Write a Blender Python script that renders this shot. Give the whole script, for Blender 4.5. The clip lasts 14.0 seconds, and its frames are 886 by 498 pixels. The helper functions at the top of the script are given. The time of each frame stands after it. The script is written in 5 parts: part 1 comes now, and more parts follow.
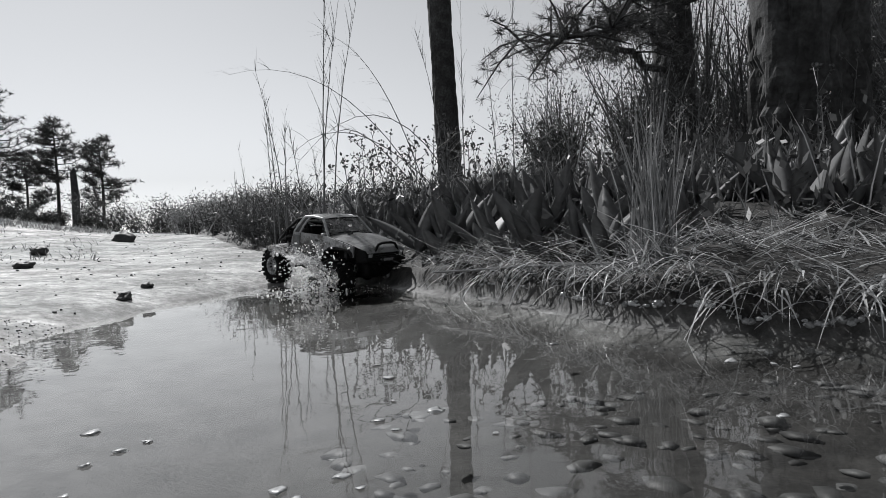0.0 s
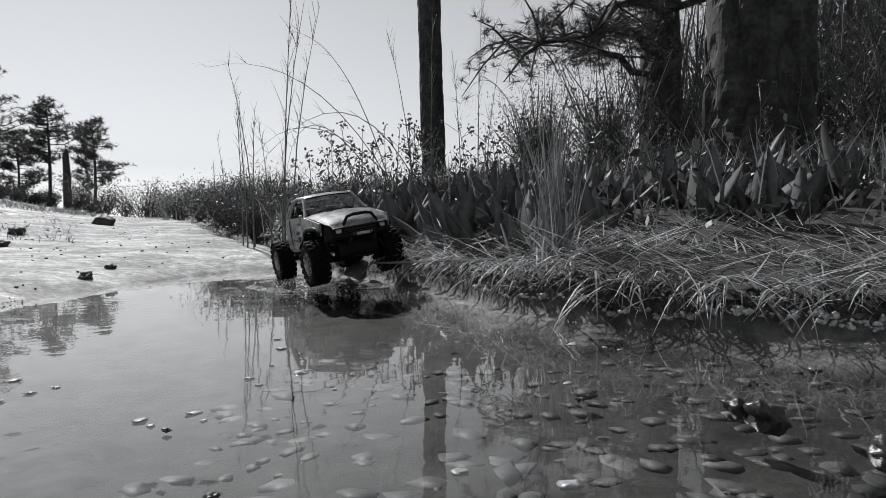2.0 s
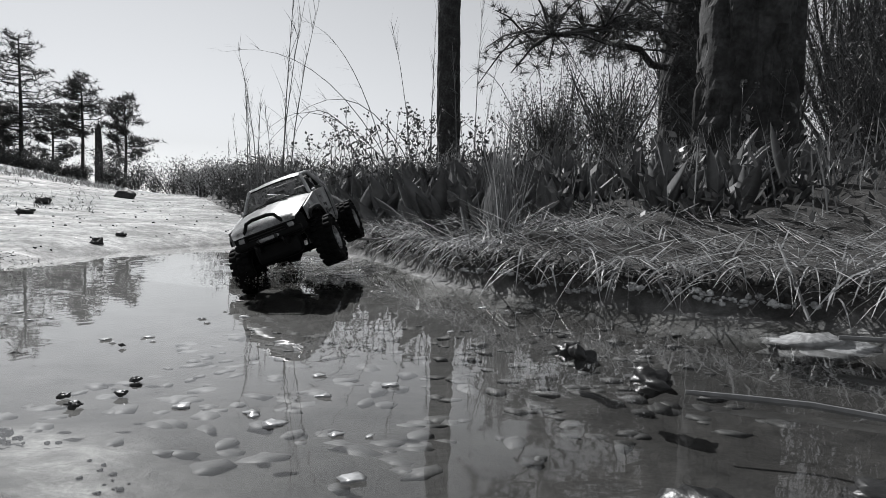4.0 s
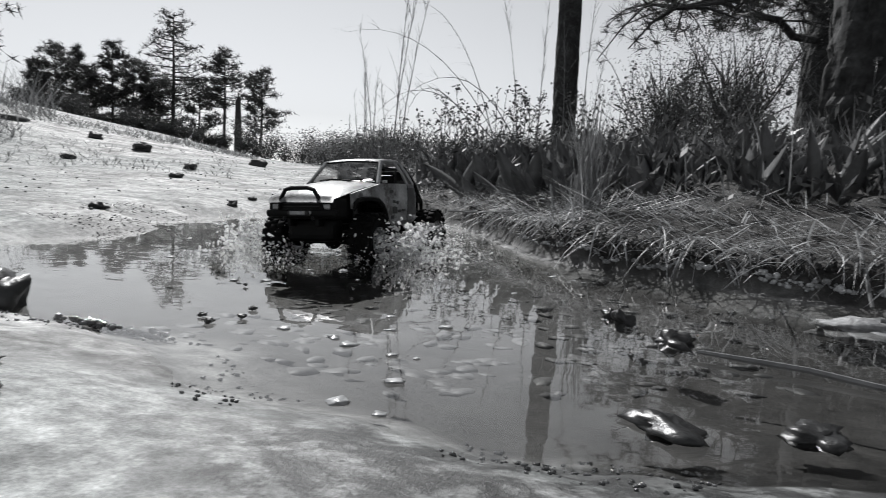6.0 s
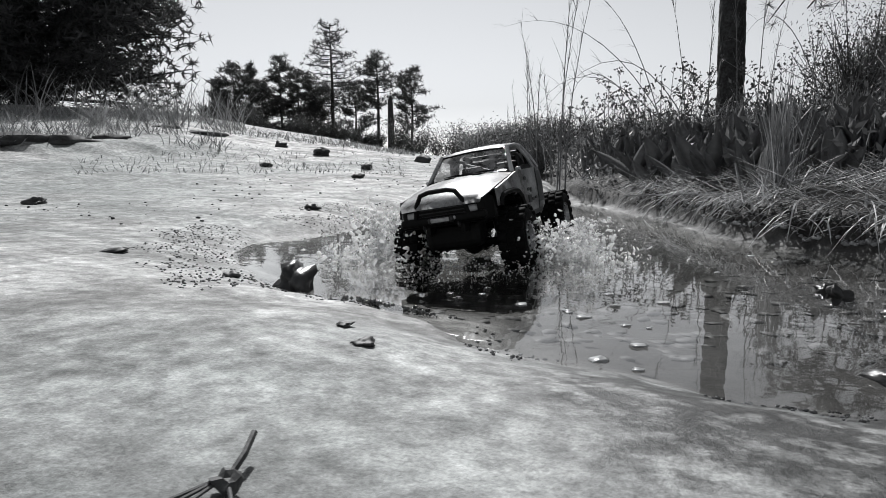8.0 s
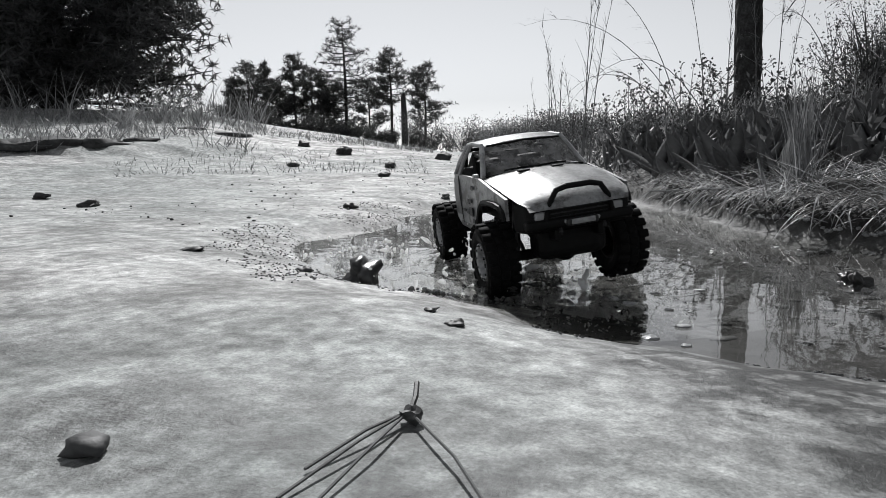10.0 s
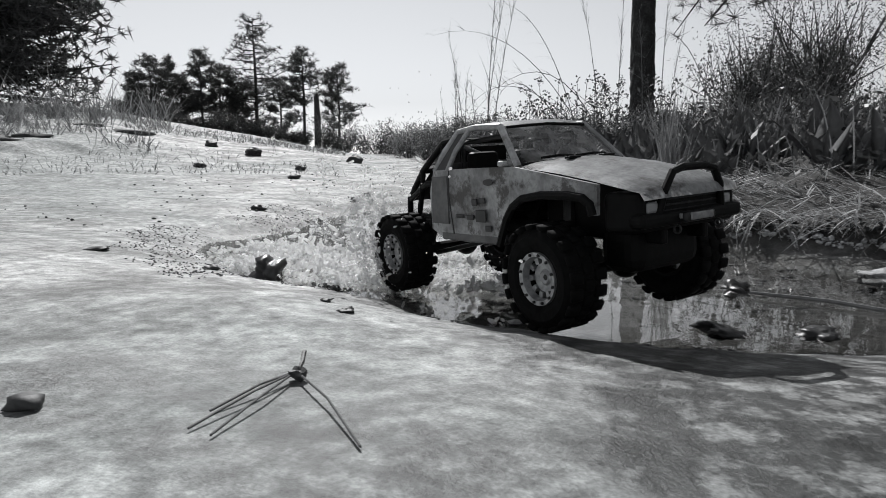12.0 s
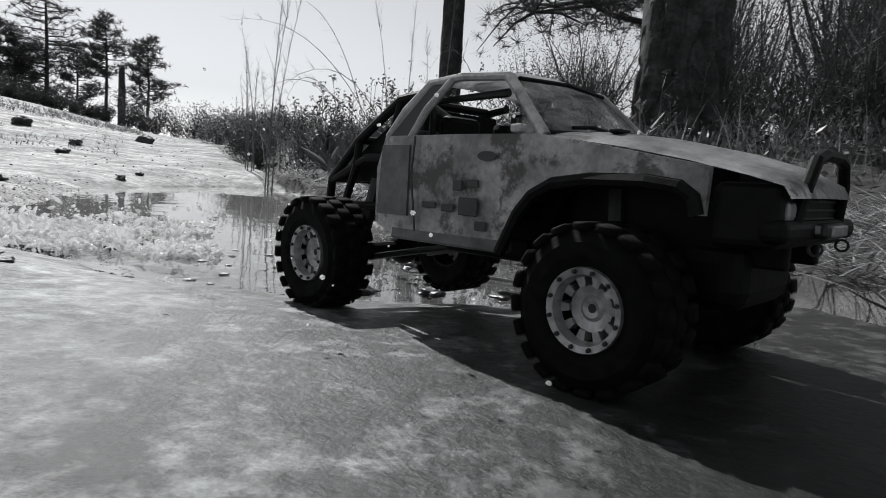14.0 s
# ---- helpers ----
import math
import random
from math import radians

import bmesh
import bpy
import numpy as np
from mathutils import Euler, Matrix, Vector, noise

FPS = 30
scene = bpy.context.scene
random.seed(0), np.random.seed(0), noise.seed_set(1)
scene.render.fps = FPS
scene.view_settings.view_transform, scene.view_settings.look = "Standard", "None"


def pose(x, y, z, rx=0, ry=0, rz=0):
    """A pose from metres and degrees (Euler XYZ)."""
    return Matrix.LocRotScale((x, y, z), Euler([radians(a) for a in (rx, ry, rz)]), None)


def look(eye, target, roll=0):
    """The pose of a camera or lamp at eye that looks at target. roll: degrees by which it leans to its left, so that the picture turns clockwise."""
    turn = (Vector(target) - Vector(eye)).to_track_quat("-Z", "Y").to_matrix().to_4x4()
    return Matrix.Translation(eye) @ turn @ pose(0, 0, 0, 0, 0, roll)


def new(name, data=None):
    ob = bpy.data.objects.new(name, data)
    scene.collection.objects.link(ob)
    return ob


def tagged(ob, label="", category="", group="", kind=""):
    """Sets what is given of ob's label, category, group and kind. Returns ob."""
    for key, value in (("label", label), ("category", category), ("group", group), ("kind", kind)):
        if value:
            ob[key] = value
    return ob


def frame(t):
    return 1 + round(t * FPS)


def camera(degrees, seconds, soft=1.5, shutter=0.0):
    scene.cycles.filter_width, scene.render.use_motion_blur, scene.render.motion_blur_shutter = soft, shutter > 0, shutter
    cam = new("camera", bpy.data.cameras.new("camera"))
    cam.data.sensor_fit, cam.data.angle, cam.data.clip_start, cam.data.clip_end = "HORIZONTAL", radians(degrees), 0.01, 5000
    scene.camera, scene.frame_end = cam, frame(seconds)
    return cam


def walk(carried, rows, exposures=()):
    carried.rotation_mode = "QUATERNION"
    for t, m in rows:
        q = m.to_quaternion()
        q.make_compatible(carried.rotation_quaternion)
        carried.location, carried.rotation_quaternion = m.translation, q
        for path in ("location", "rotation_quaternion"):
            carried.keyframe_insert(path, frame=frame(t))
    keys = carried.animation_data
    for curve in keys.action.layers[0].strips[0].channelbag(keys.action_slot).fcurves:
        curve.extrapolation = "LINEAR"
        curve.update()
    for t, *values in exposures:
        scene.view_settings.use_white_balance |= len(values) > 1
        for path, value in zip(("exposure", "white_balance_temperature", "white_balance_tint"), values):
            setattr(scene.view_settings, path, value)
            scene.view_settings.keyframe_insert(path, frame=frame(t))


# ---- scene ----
cam = camera(70.9, 14.0, soft=0.7, shutter=0.25)
PATH = [
    (0, (0.023, 0.005, 0.169), (-0.004, 2.003, 0.088), -2.8),
    (0.5, (0.054, -0.021, 0.167), (0.047, 1.977, 0.082), -2.4),
    (1, (0.09, -0.051, 0.167), (0.084, 1.947, 0.078), -1.8),
    (1.5, (0.125, -0.082, 0.168), (0.121, 1.915, 0.074), -1.3),
    (2, (0.162, -0.115, 0.168), (0.156, 1.883, 0.07), -0.7),
    (2.5, (0.2, -0.15, 0.168), (0.193, 1.848, 0.065), -0.1),
    (3, (0.236, -0.189, 0.162), (0.193, 1.808, 0.054), 0.7),
    (5.5, (0.368, -0.352, 0.158), (0.159, 1.626, -0.053), 3.5),
    (6, (0.374, -0.372, 0.162), (-0.062, 1.566, -0.072), 3.2),
    (6.5, (0.367, -0.402, 0.166), (-0.28, 1.473, -0.089), 2.6),
    (7, (0.356, -0.433, 0.167), (-0.385, 1.406, -0.098), 1.8),
    (7.5, (0.34, -0.462, 0.169), (-0.512, 1.326, -0.107), 0.7),
    (8, (0.326, -0.494, 0.171), (-0.557, 1.278, -0.112), -0.6),
    (8.5, (0.311, -0.517, 0.173), (-0.611, 1.234, -0.116), -1.4),
    (11, (0.321, -0.634, 0.188), (-0.597, 1.117, -0.112), -1.6),
    (11.5, (0.335, -0.645, 0.188), (-0.464, 1.165, -0.108), -1.1),
    (12, (0.378, -0.672, 0.192), (-0.294, 1.189, -0.099), -0.3),
    (12.5, (0.426, -0.685, 0.185), (-0.117, 1.219, -0.099), 0.7),
    (13, (0.486, -0.705, 0.182), (0.116, 1.24, -0.099), 2.3),
    (13.5, (0.543, -0.741, 0.183), (0.285, 1.223, -0.096), 3.4),
    (14, (0.601, -0.77, 0.182), (0.478, 1.207, -0.094), 4.4),
]
walk(cam, [(t, look(eye, target, roll)) for t, eye, target, roll in PATH], [(0, 0.10, 6330, 10), (14, 0.10, 6330, 10)])

# ---- world, sun ----
SUN_AZ, SUN_EL = radians(33), radians(43)      # to the sun: measured from +y, to the left
TO_SUN = Vector((-math.sin(SUN_AZ) * math.cos(SUN_EL), math.cos(SUN_AZ) * math.cos(SUN_EL), math.sin(SUN_EL)))
scene.view_settings.exposure = 0.0
world = bpy.data.worlds.new("world")
scene.world = world
world.use_nodes = True
wn, wl = world.node_tree.nodes, world.node_tree.links
sky = wn.new("ShaderNodeTexSky")
sky.sky_type, sky.sun_disc = "NISHITA", False
sky.sun_elevation, sky.sun_rotation = SUN_EL, radians(-33)
sky.dust_density = 0.3
mono = wn.new("ShaderNodeHueSaturation")         # the film is black and white
mono.inputs["Saturation"].default_value = 0.06
wl.new(sky.outputs[0], mono.inputs["Color"])
wl.new(mono.outputs[0], wn["Background"].inputs["Color"])
wn["Background"].inputs["Strength"].default_value = 0.078
sun = new("sun", bpy.data.lights.new("sun", "SUN"))
sun.data.energy, sun.data.angle, sun.data.color = 4.4, radians(0.53), (1.0, 0.985, 0.965)
sun.matrix_world = look(TO_SUN * 20, (0, 0, 0))


# ---- materials ----
def mat(name, color, rough=0.7, metal=0.0, grain=0.0, scale=30.0, blotch=0.0, blotch_scale=4.0, bump=0.0, spec=0.5, island=0.0, alt=None, detail=6.0):
    """A grey surface with grain at two scales and a fine relief. alt: the colour of the blotches."""
    m = bpy.data.materials.new(name)
    m.use_nodes = True
    n, l = m.node_tree.nodes, m.node_tree.links
    b = n["Principled BSDF"]
    b.inputs["Roughness"].default_value, b.inputs["Metallic"].default_value = rough, metal
    b.inputs["Specular IOR Level"].default_value = spec
    c = (color * 0.985, color, color * 1.012) if isinstance(color, float) else color
    co = n.new("ShaderNodeTexCoord").outputs["Object"]
    fine, wide = n.new("ShaderNodeTexNoise"), n.new("ShaderNodeTexNoise")
    fine.inputs["Scale"].default_value, fine.inputs["Detail"].default_value = scale, detail
    wide.inputs["Scale"].default_value, wide.inputs["Detail"].default_value = blotch_scale, 5.0
    l.new(co, fine.inputs["Vector"]), l.new(co, wide.inputs["Vector"])
    last = None
    base = n.new("ShaderNodeMix")
    base.data_type = "RGBA"
    dark = alt if alt else tuple(v * (1 - blotch) for v in c)
    if isinstance(dark, float):
        dark = (dark, dark, dark)
    base.inputs["A"].default_value, base.inputs["B"].default_value = (*dark, 1), (*c, 1)
    ramp = n.new("ShaderNodeMapRange")
    ramp.inputs["From Min"].default_value, ramp.inputs["From Max"].default_value = 0.38, 0.62
    l.new(wide.outputs["Fac"], ramp.inputs["Value"]), l.new(ramp.outputs[0], base.inputs["Factor"])
    value = n.new("ShaderNodeMapRange")
    value.inputs["From Min"].default_value, value.inputs["From Max"].default_value = 0.3, 0.7
    value.inputs["To Min"].default_value, value.inputs["To Max"].default_value = 1 - grain, 1 + grain
    l.new(fine.outputs["Fac"], value.inputs["Value"])
    tint = n.new("ShaderNodeVectorMath")
    tint.operation = "MULTIPLY"
    l.new(base.outputs["Result"], tint.inputs[0]), l.new(value.outputs[0], tint.inputs[1])
    last = tint.outputs[0]
    if island:
        geo, one, mul = n.new("ShaderNodeNewGeometry"), n.new("ShaderNodeMapRange"), n.new("ShaderNodeVectorMath")
        one.inputs["To Min"].default_value, one.inputs["To Max"].default_value = 1 - island, 1 + island
        l.new(geo.outputs["Random Per Island"], one.inputs["Value"])
        mul.operation = "MULTIPLY"
        l.new(last, mul.inputs[0]), l.new(one.outputs[0], mul.inputs[1])
        last = mul.outputs[0]
    l.new(last, b.inputs["Base Color"])
    if bump:
        bn = n.new("ShaderNodeBump")
        bn.inputs["Strength"].default_value, bn.inputs["Distance"].default_value = min(1.0, bump), 0.004
        l.new(fine.outputs["Fac"], bn.inputs["Height"]), l.new(bn.outputs[0], b.inputs["Normal"])
    return m


def leafy(name, color, trans=0.35, rough=0.45, island=0.35, grain=0.15, scale=60.0):
    """A leaf or blade: the sun shines a little through it."""
    m = mat(name, color, rough, grain=grain, scale=scale, blotch=0.2, blotch_scale=9, island=island)
    n, l = m.node_tree.nodes, m.node_tree.links
    b, out = n["Principled BSDF"], n["Material Output"]
    t, mix = n.new("ShaderNodeBsdfTranslucent"), n.new("ShaderNodeMixShader")
    l.new(b.inputs["Base Color"].links[0].from_socket, t.inputs["Color"])
    mix.inputs[0].default_value = trans
    l.new(b.outputs[0], mix.inputs[1]), l.new(t.outputs[0], mix.inputs[2]), l.new(mix.outputs[0], out.inputs["Surface"])
    return m


def ground_material():
    """Pale granite with lichen and grit; dark soil where the attribute soil is 1; wet and darker where it dips under
    water. Both attributes also carry shade painted near the shore.
    """
    m = bpy.data.materials.new("granite_and_soil")
    m.use_nodes = True
    n, l = m.node_tree.nodes, m.node_tree.links
    b = n["Principled BSDF"]
    co = n.new("ShaderNodeTexCoord").outputs["Object"]

    def tex(scale, detail=6, rough=0.6):
        t = n.new("ShaderNodeTexNoise")
        t.inputs["Scale"].default_value, t.inputs["Detail"].default_value, t.inputs["Roughness"].default_value = scale, detail, rough
        l.new(co, t.inputs["Vector"])
        return t.outputs["Fac"]

    def rng(v, a, z, lo, hi):
        r = n.new("ShaderNodeMapRange")
        for k, x in zip(("From Min", "From Max", "To Min", "To Max"), (a, z, lo, hi)):
            r.inputs[k].default_value = x
        l.new(v, r.inputs["Value"])
        return r.outputs[0]

    def mix(f, a, z):
        x = n.new("ShaderNodeMix")
        x.data_type = "RGBA"
        l.new(f, x.inputs["Factor"])
        for s, v in (("A", a), ("B", z)):
            if isinstance(v, tuple):
                x.inputs[s].default_value = (*v, 1)
            else:
                l.new(v, x.inputs[s])
        return x.outputs["Result"]

    def times(a, z):
        x = n.new("ShaderNodeVectorMath")
        x.operation = "MULTIPLY"
        l.new(a, x.inputs[0]), l.new(z, x.inputs[1])
        return x.outputs[0]

    stone = mix(rng(tex(5.5, 8, 0.65), 0.40, 0.60, 0, 1), (0.22, 0.216, 0.212), (0.64, 0.635, 0.63))
    stone = mix(rng(tex(0.35, 8, 0.7), 0.42, 0.60, 0, 0.7), stone, (0.27, 0.295, 0.29))
    run = n.new("ShaderNodeMapping")
    run.inputs["Scale"].default_value, run.inputs["Rotation"].default_value = (0.55, 3.2, 1.0), (0, 0, radians(-40))
    l.new(co, run.inputs["Vector"])
    streak = n.new("ShaderNodeTexNoise")
    streak.inputs["Scale"].default_value, streak.inputs["Detail"].default_value, streak.inputs["Roughness"].default_value = 1.6, 9, 0.68
    l.new(run.outputs[0], streak.inputs["Vector"])
    stone = mix(rng(streak.outputs["Fac"], 0.50, 0.66, 0, 0.72), stone, (0.15, 0.167, 0.163))
    stone = times(stone, rng(tex(420, 3), 0.3, 0.7, 0.72, 1.25))
    stone = times(stone, rng(tex(62, 5), 0.32, 0.68, 0.60, 1.30))
    stone = times(stone, rng(tex(24, 6, 0.7), 0.36, 0.64, 0.56, 1.26))
    soil = mix(rng(tex(22, 8), 0.35, 0.65, 0, 1), (0.012, 0.0115, 0.011), (0.050, 0.048, 0.046))
    soil = times(soil, rng(tex(240, 4), 0.3, 0.7, 0.5, 1.5))
    # soil mixes in real ground and the shade painted on the rock
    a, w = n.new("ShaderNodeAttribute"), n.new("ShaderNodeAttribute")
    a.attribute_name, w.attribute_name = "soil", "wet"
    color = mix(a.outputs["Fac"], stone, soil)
    blot = rng(tex(34, 8, 0.72), 0.41, 0.57, 0.45, 1.35)
    # wet darkens the colour both for water and for painted shade
    m2 = n.new("ShaderNodeMath")
    m2.operation = "MULTIPLY"
    l.new(w.outputs["Fac"], m2.inputs[0]), l.new(blot, m2.inputs[1])
    wetness = rng(m2.outputs[0], 0, 2, 1.0, 0.14)
    l.new(times(color, wetness), b.inputs["Base Color"])
    l.new(rng(m2.outputs[0], 0, 1.6, 0.78, 0.46), b.inputs["Roughness"])
    b.inputs["Specular IOR Level"].default_value = 0.35
    bump = n.new("ShaderNodeBump")
    bump.inputs["Strength"].default_value, bump.inputs["Distance"].default_value = 0.55, 0.004
    l.new(tex(120, 6, 0.7), bump.inputs["Height"])
    l.new(bump.outputs[0], b.inputs["Normal"])
    return m


def water_material():
    """Still pond water: the sky mirrored at low angles over a clear, faintly brown body."""
    m = bpy.data.materials.new("pond_water")
    m.use_nodes = True
    n, l = m.node_tree.nodes, m.node_tree.links
    n.remove(n["Principled BSDF"])
    clear, gloss, lw, mx = (n.new("ShaderNode" + k) for k in ("BsdfTransparent", "BsdfGlossy", "LayerWeight", "MixShader"))
    lw.inputs["Blend"].default_value = 0.5
    steep, f = n.new("ShaderNodeMath"), n.new("ShaderNodeMapRange")
    steep.operation = "POWER"
    steep.inputs[1].default_value = 4.3
    f.inputs["To Min"].default_value = 0.035
    l.new(lw.outputs["Facing"], steep.inputs[0]), l.new(steep.outputs[0], f.inputs["Value"])
    clear.inputs["Color"].default_value = (0.90, 0.90, 0.89, 1)
    gloss.inputs["Color"].default_value, gloss.inputs["Roughness"].default_value = (0.97, 0.97, 0.97, 1), 0.015
    t, bump = n.new("ShaderNodeTexNoise"), n.new("ShaderNodeBump")
    t.inputs["Scale"].default_value, t.inputs["Detail"].default_value = 16, 2.5
    bump.inputs["Strength"].default_value, bump.inputs["Distance"].default_value = 0.10, 0.004
    l.new(n.new("ShaderNodeTexCoord").outputs["Object"], t.inputs["Vector"])
    l.new(t.outputs["Fac"], bump.inputs["Height"])
    l.new(bump.outputs[0], gloss.inputs["Normal"]), l.new(bump.outputs[0], lw.inputs["Normal"])
    l.new(f.outputs[0], mx.inputs[0]), l.new(clear.outputs[0], mx.inputs[1]), l.new(gloss.outputs[0], mx.inputs[2])
    l.new(mx.outputs[0], n["Material Output"].inputs["Surface"])
    return m


def drop_material():
    """Flying water and froth: white, glinting, the light comes through it."""
    m = bpy.data.materials.new("water_drops")
    m.use_nodes = True
    n, l = m.node_tree.nodes, m.node_tree.links
    b, out = n["Principled BSDF"], n["Material Output"]
    b.inputs["Base Color"].default_value = (0.93, 0.93, 0.93, 1)
    b.inputs["Roughness"].default_value, b.inputs["IOR"].default_value = 0.08, 1.4
    b.inputs["Transmission Weight"].default_value = 0.25
    t, mx = n.new("ShaderNodeBsdfTranslucent"), n.new("ShaderNodeMixShader")
    t.inputs["Color"].default_value = (0.95, 0.95, 0.95, 1)
    mx.inputs[0].default_value = 0.6
    l.new(b.outputs[0], mx.inputs[1]), l.new(t.outputs[0], mx.inputs[2]), l.new(mx.outputs[0], out.inputs["Surface"])
    return m


def glass_material():
    m = bpy.data.materials.new("dirty_clear_plastic")
    m.use_nodes = True
    n, l = m.node_tree.nodes, m.node_tree.links
    b, clear, mx, t, r = n["Principled BSDF"], n.new("ShaderNodeBsdfTransparent"), n.new("ShaderNodeMixShader"), n.new("ShaderNodeTexNoise"), n.new("ShaderNodeMapRange")
    b.inputs["Base Color"].default_value, b.inputs["Roughness"].default_value = (0.32, 0.32, 0.32, 1), 0.12
    t.inputs["Scale"].default_value, t.inputs["Detail"].default_value = 60, 8
    l.new(n.new("ShaderNodeTexCoord").outputs["Object"], t.inputs["Vector"])
    r.inputs["From Min"].default_value, r.inputs["From Max"].default_value = 0.40, 0.66
    r.inputs["To Min"].default_value, r.inputs["To Max"].default_value = 0.22, 0.9
    l.new(t.outputs["Fac"], r.inputs["Value"]), l.new(r.outputs[0], mx.inputs[0])
    l.new(clear.outputs[0], mx.inputs[1]), l.new(b.outputs[0], mx.inputs[2]), l.new(mx.outputs[0], n["Material Output"].inputs["Surface"])
    return m


def film_material():
    """A thin torn film of clear water, partly white with bubbles."""
    m = bpy.data.materials.new("water_film")
    m.use_nodes = True
    n, l = m.node_tree.nodes, m.node_tree.links
    b, clear, mx, t, r = n["Principled BSDF"], n.new("ShaderNodeBsdfTransparent"), n.new("ShaderNodeMixShader"), n.new("ShaderNodeTexNoise"), n.new("ShaderNodeMapRange")
    b.inputs["Base Color"].default_value, b.inputs["Roughness"].default_value = (0.85, 0.85, 0.85, 1), 0.06
    t.inputs["Scale"].default_value, t.inputs["Detail"].default_value = 90, 6
    l.new(n.new("ShaderNodeTexCoord").outputs["Object"], t.inputs["Vector"])
    r.inputs["From Min"].default_value, r.inputs["From Max"].default_value = 0.42, 0.68
    r.inputs["To Min"].default_value, r.inputs["To Max"].default_value = 0.08, 0.85
    l.new(t.outputs["Fac"], r.inputs["Value"]), l.new(r.outputs[0], mx.inputs[0])
    bump = n.new("ShaderNodeBump")
    bump.inputs["Strength"].default_value, bump.inputs["Distance"].default_value = 0.8, 0.004
    l.new(t.outputs["Fac"], bump.inputs["Height"]), l.new(bump.outputs[0], b.inputs["Normal"])
    l.new(clear.outputs[0], mx.inputs[1]), l.new(b.outputs[0], mx.inputs[2]), l.new(mx.outputs[0], n["Material Output"].inputs["Surface"])
    return m


FILM = film_material()
GROUND, WATER, DROPS, PANE = ground_material(), water_material(), drop_material(), glass_material()
SIDE = mat("muddy_white_side", 0.42, 0.4, grain=0.25, scale=200, blotch=0.6, blotch_scale=20, bump=0.06)
PAINT = mat("dusty_white_paint", 0.40, 0.42, grain=0.22, scale=240, blotch=0.5, blotch_scale=26, bump=0.06)


def soiled(m, lo, hi, color, scale):
    """Ragged patches of rust and mud over a paint."""
    n, l = m.node_tree.nodes, m.node_tree.links
    b = n["Principled BSDF"]
    src = b.inputs["Base Color"].links[0].from_socket
    t, r, x = n.new("ShaderNodeTexNoise"), n.new("ShaderNodeMapRange"), n.new("ShaderNodeMix")
    t.inputs["Scale"].default_value, t.inputs["Detail"].default_value, t.inputs["Roughness"].default_value = scale, 9, 0.72
    l.new(n.new("ShaderNodeTexCoord").outputs["Object"], t.inputs["Vector"])
    r.inputs["From Min"].default_value, r.inputs["From Max"].default_value, r.inputs["To Max"].default_value = lo, hi, 0.9
    x.data_type = "RGBA"
    l.new(t.outputs["Fac"], r.inputs["Value"]), l.new(r.outputs[0], x.inputs["Factor"])
    l.new(src, x.inputs["A"]), l.new(x.outputs["Result"], b.inputs["Base Color"])
    x.inputs["B"].default_value = (*color, 1)


soiled(SIDE, 0.52, 0.60, (0.045, 0.042, 0.04), 30)
soiled(PAINT, 0.55, 0.66, (0.10, 0.095, 0.09), 34)
PRIMER = mat("grey_side_paint", 0.12, 0.38, grain=0.15, scale=220, blotch=0.5, blotch_scale=40, bump=0.04)
BLACK = mat("black_plastic", 0.005, 0.55, spec=0.14, grain=0.3, scale=140, blotch=0.3, bump=0.08)
RUBBER = mat("wet_black_rubber", 0.006, 0.8, spec=0.10, grain=0.4, scale=120, blotch=0.3, bump=0.2)
SILVER = mat("scuffed_silver_rim", 0.42, 0.4, 0.6, grain=0.25, scale=160, blotch=0.35, blotch_scale=60, bump=0.1)
STEEL = mat("dark_steel", 0.03, 0.45, 0.5, grain=0.3, scale=90, bump=0.1)
LENS = mat("clear_lamp_lens", 0.30, 0.08, spec=0.9)
FLAKE = mat("pale_soaked_leaf", 0.36, 0.35, grain=0.3, scale=200, blotch=0.3, blotch_scale=40)
INK = mat("dark_decal_print", 0.035, 0.5, grain=0.2)
STONE = mat("weathered_stone", 0.30, 0.75, grain=0.35, scale=110, blotch=0.5, blotch_scale=25, bump=0.7, island=0.3)
WETSTONE = mat("wet_dark_stone", 0.026, 0.36, grain=0.4, scale=90, blotch=0.5, blotch_scale=28, bump=0.5, island=0.3)
GRIT = mat("wet_glinting_gravel", 0.11, 0.14, grain=0.4, scale=300, blotch=0.5, blotch_scale=60, bump=0.4, spec=0.9, island=0.6)
FOOT = mat("washed_pale_gravel", 0.40, 0.22, grain=0.3, scale=200, blotch=0.4, blotch_scale=50, bump=0.4, spec=0.8, island=0.5)
BEDSTONE = mat("pond_bed_stone", 0.085, 0.6, grain=0.25, scale=90, blotch=0.3, blotch_scale=20, bump=0.2, island=0.5)
BARK = mat("pine_bark", 0.042, 0.85, grain=0.55, scale=45, blotch=0.6, blotch_scale=9, bump=0.9)
TWIG = mat("dead_twig", 0.085, 0.8, grain=0.3, scale=80, blotch=0.3, island=0.5)
STRAW = leafy("dry_straw", 0.36, 0.25, 0.5, 0.9)
GRASS = leafy("dry_grass", 0.23, 0.3, 0.5, 0.45)
REED = mat("dead_reed_stalk", 0.15, 0.6, grain=0.25, scale=60, blotch=0.3, island=0.3)
BROAD = leafy("broad_green_leaf", 0.18, 0.5, 0.5, 0.45)
NEEDLE = leafy("pine_needles", 0.062, 0.30, 0.5, 0.4)
BRUSH = leafy("mixed_brush_leaves", 0.055, 0.35, 0.45, 0.6)
# stone colour darkened for the shade under the ledge
SHADESTONE = mat("shade_dark_stone", 0.07, 0.85, grain=0.4, scale=60, blotch=0.5, blotch_scale=10, bump=0.8)
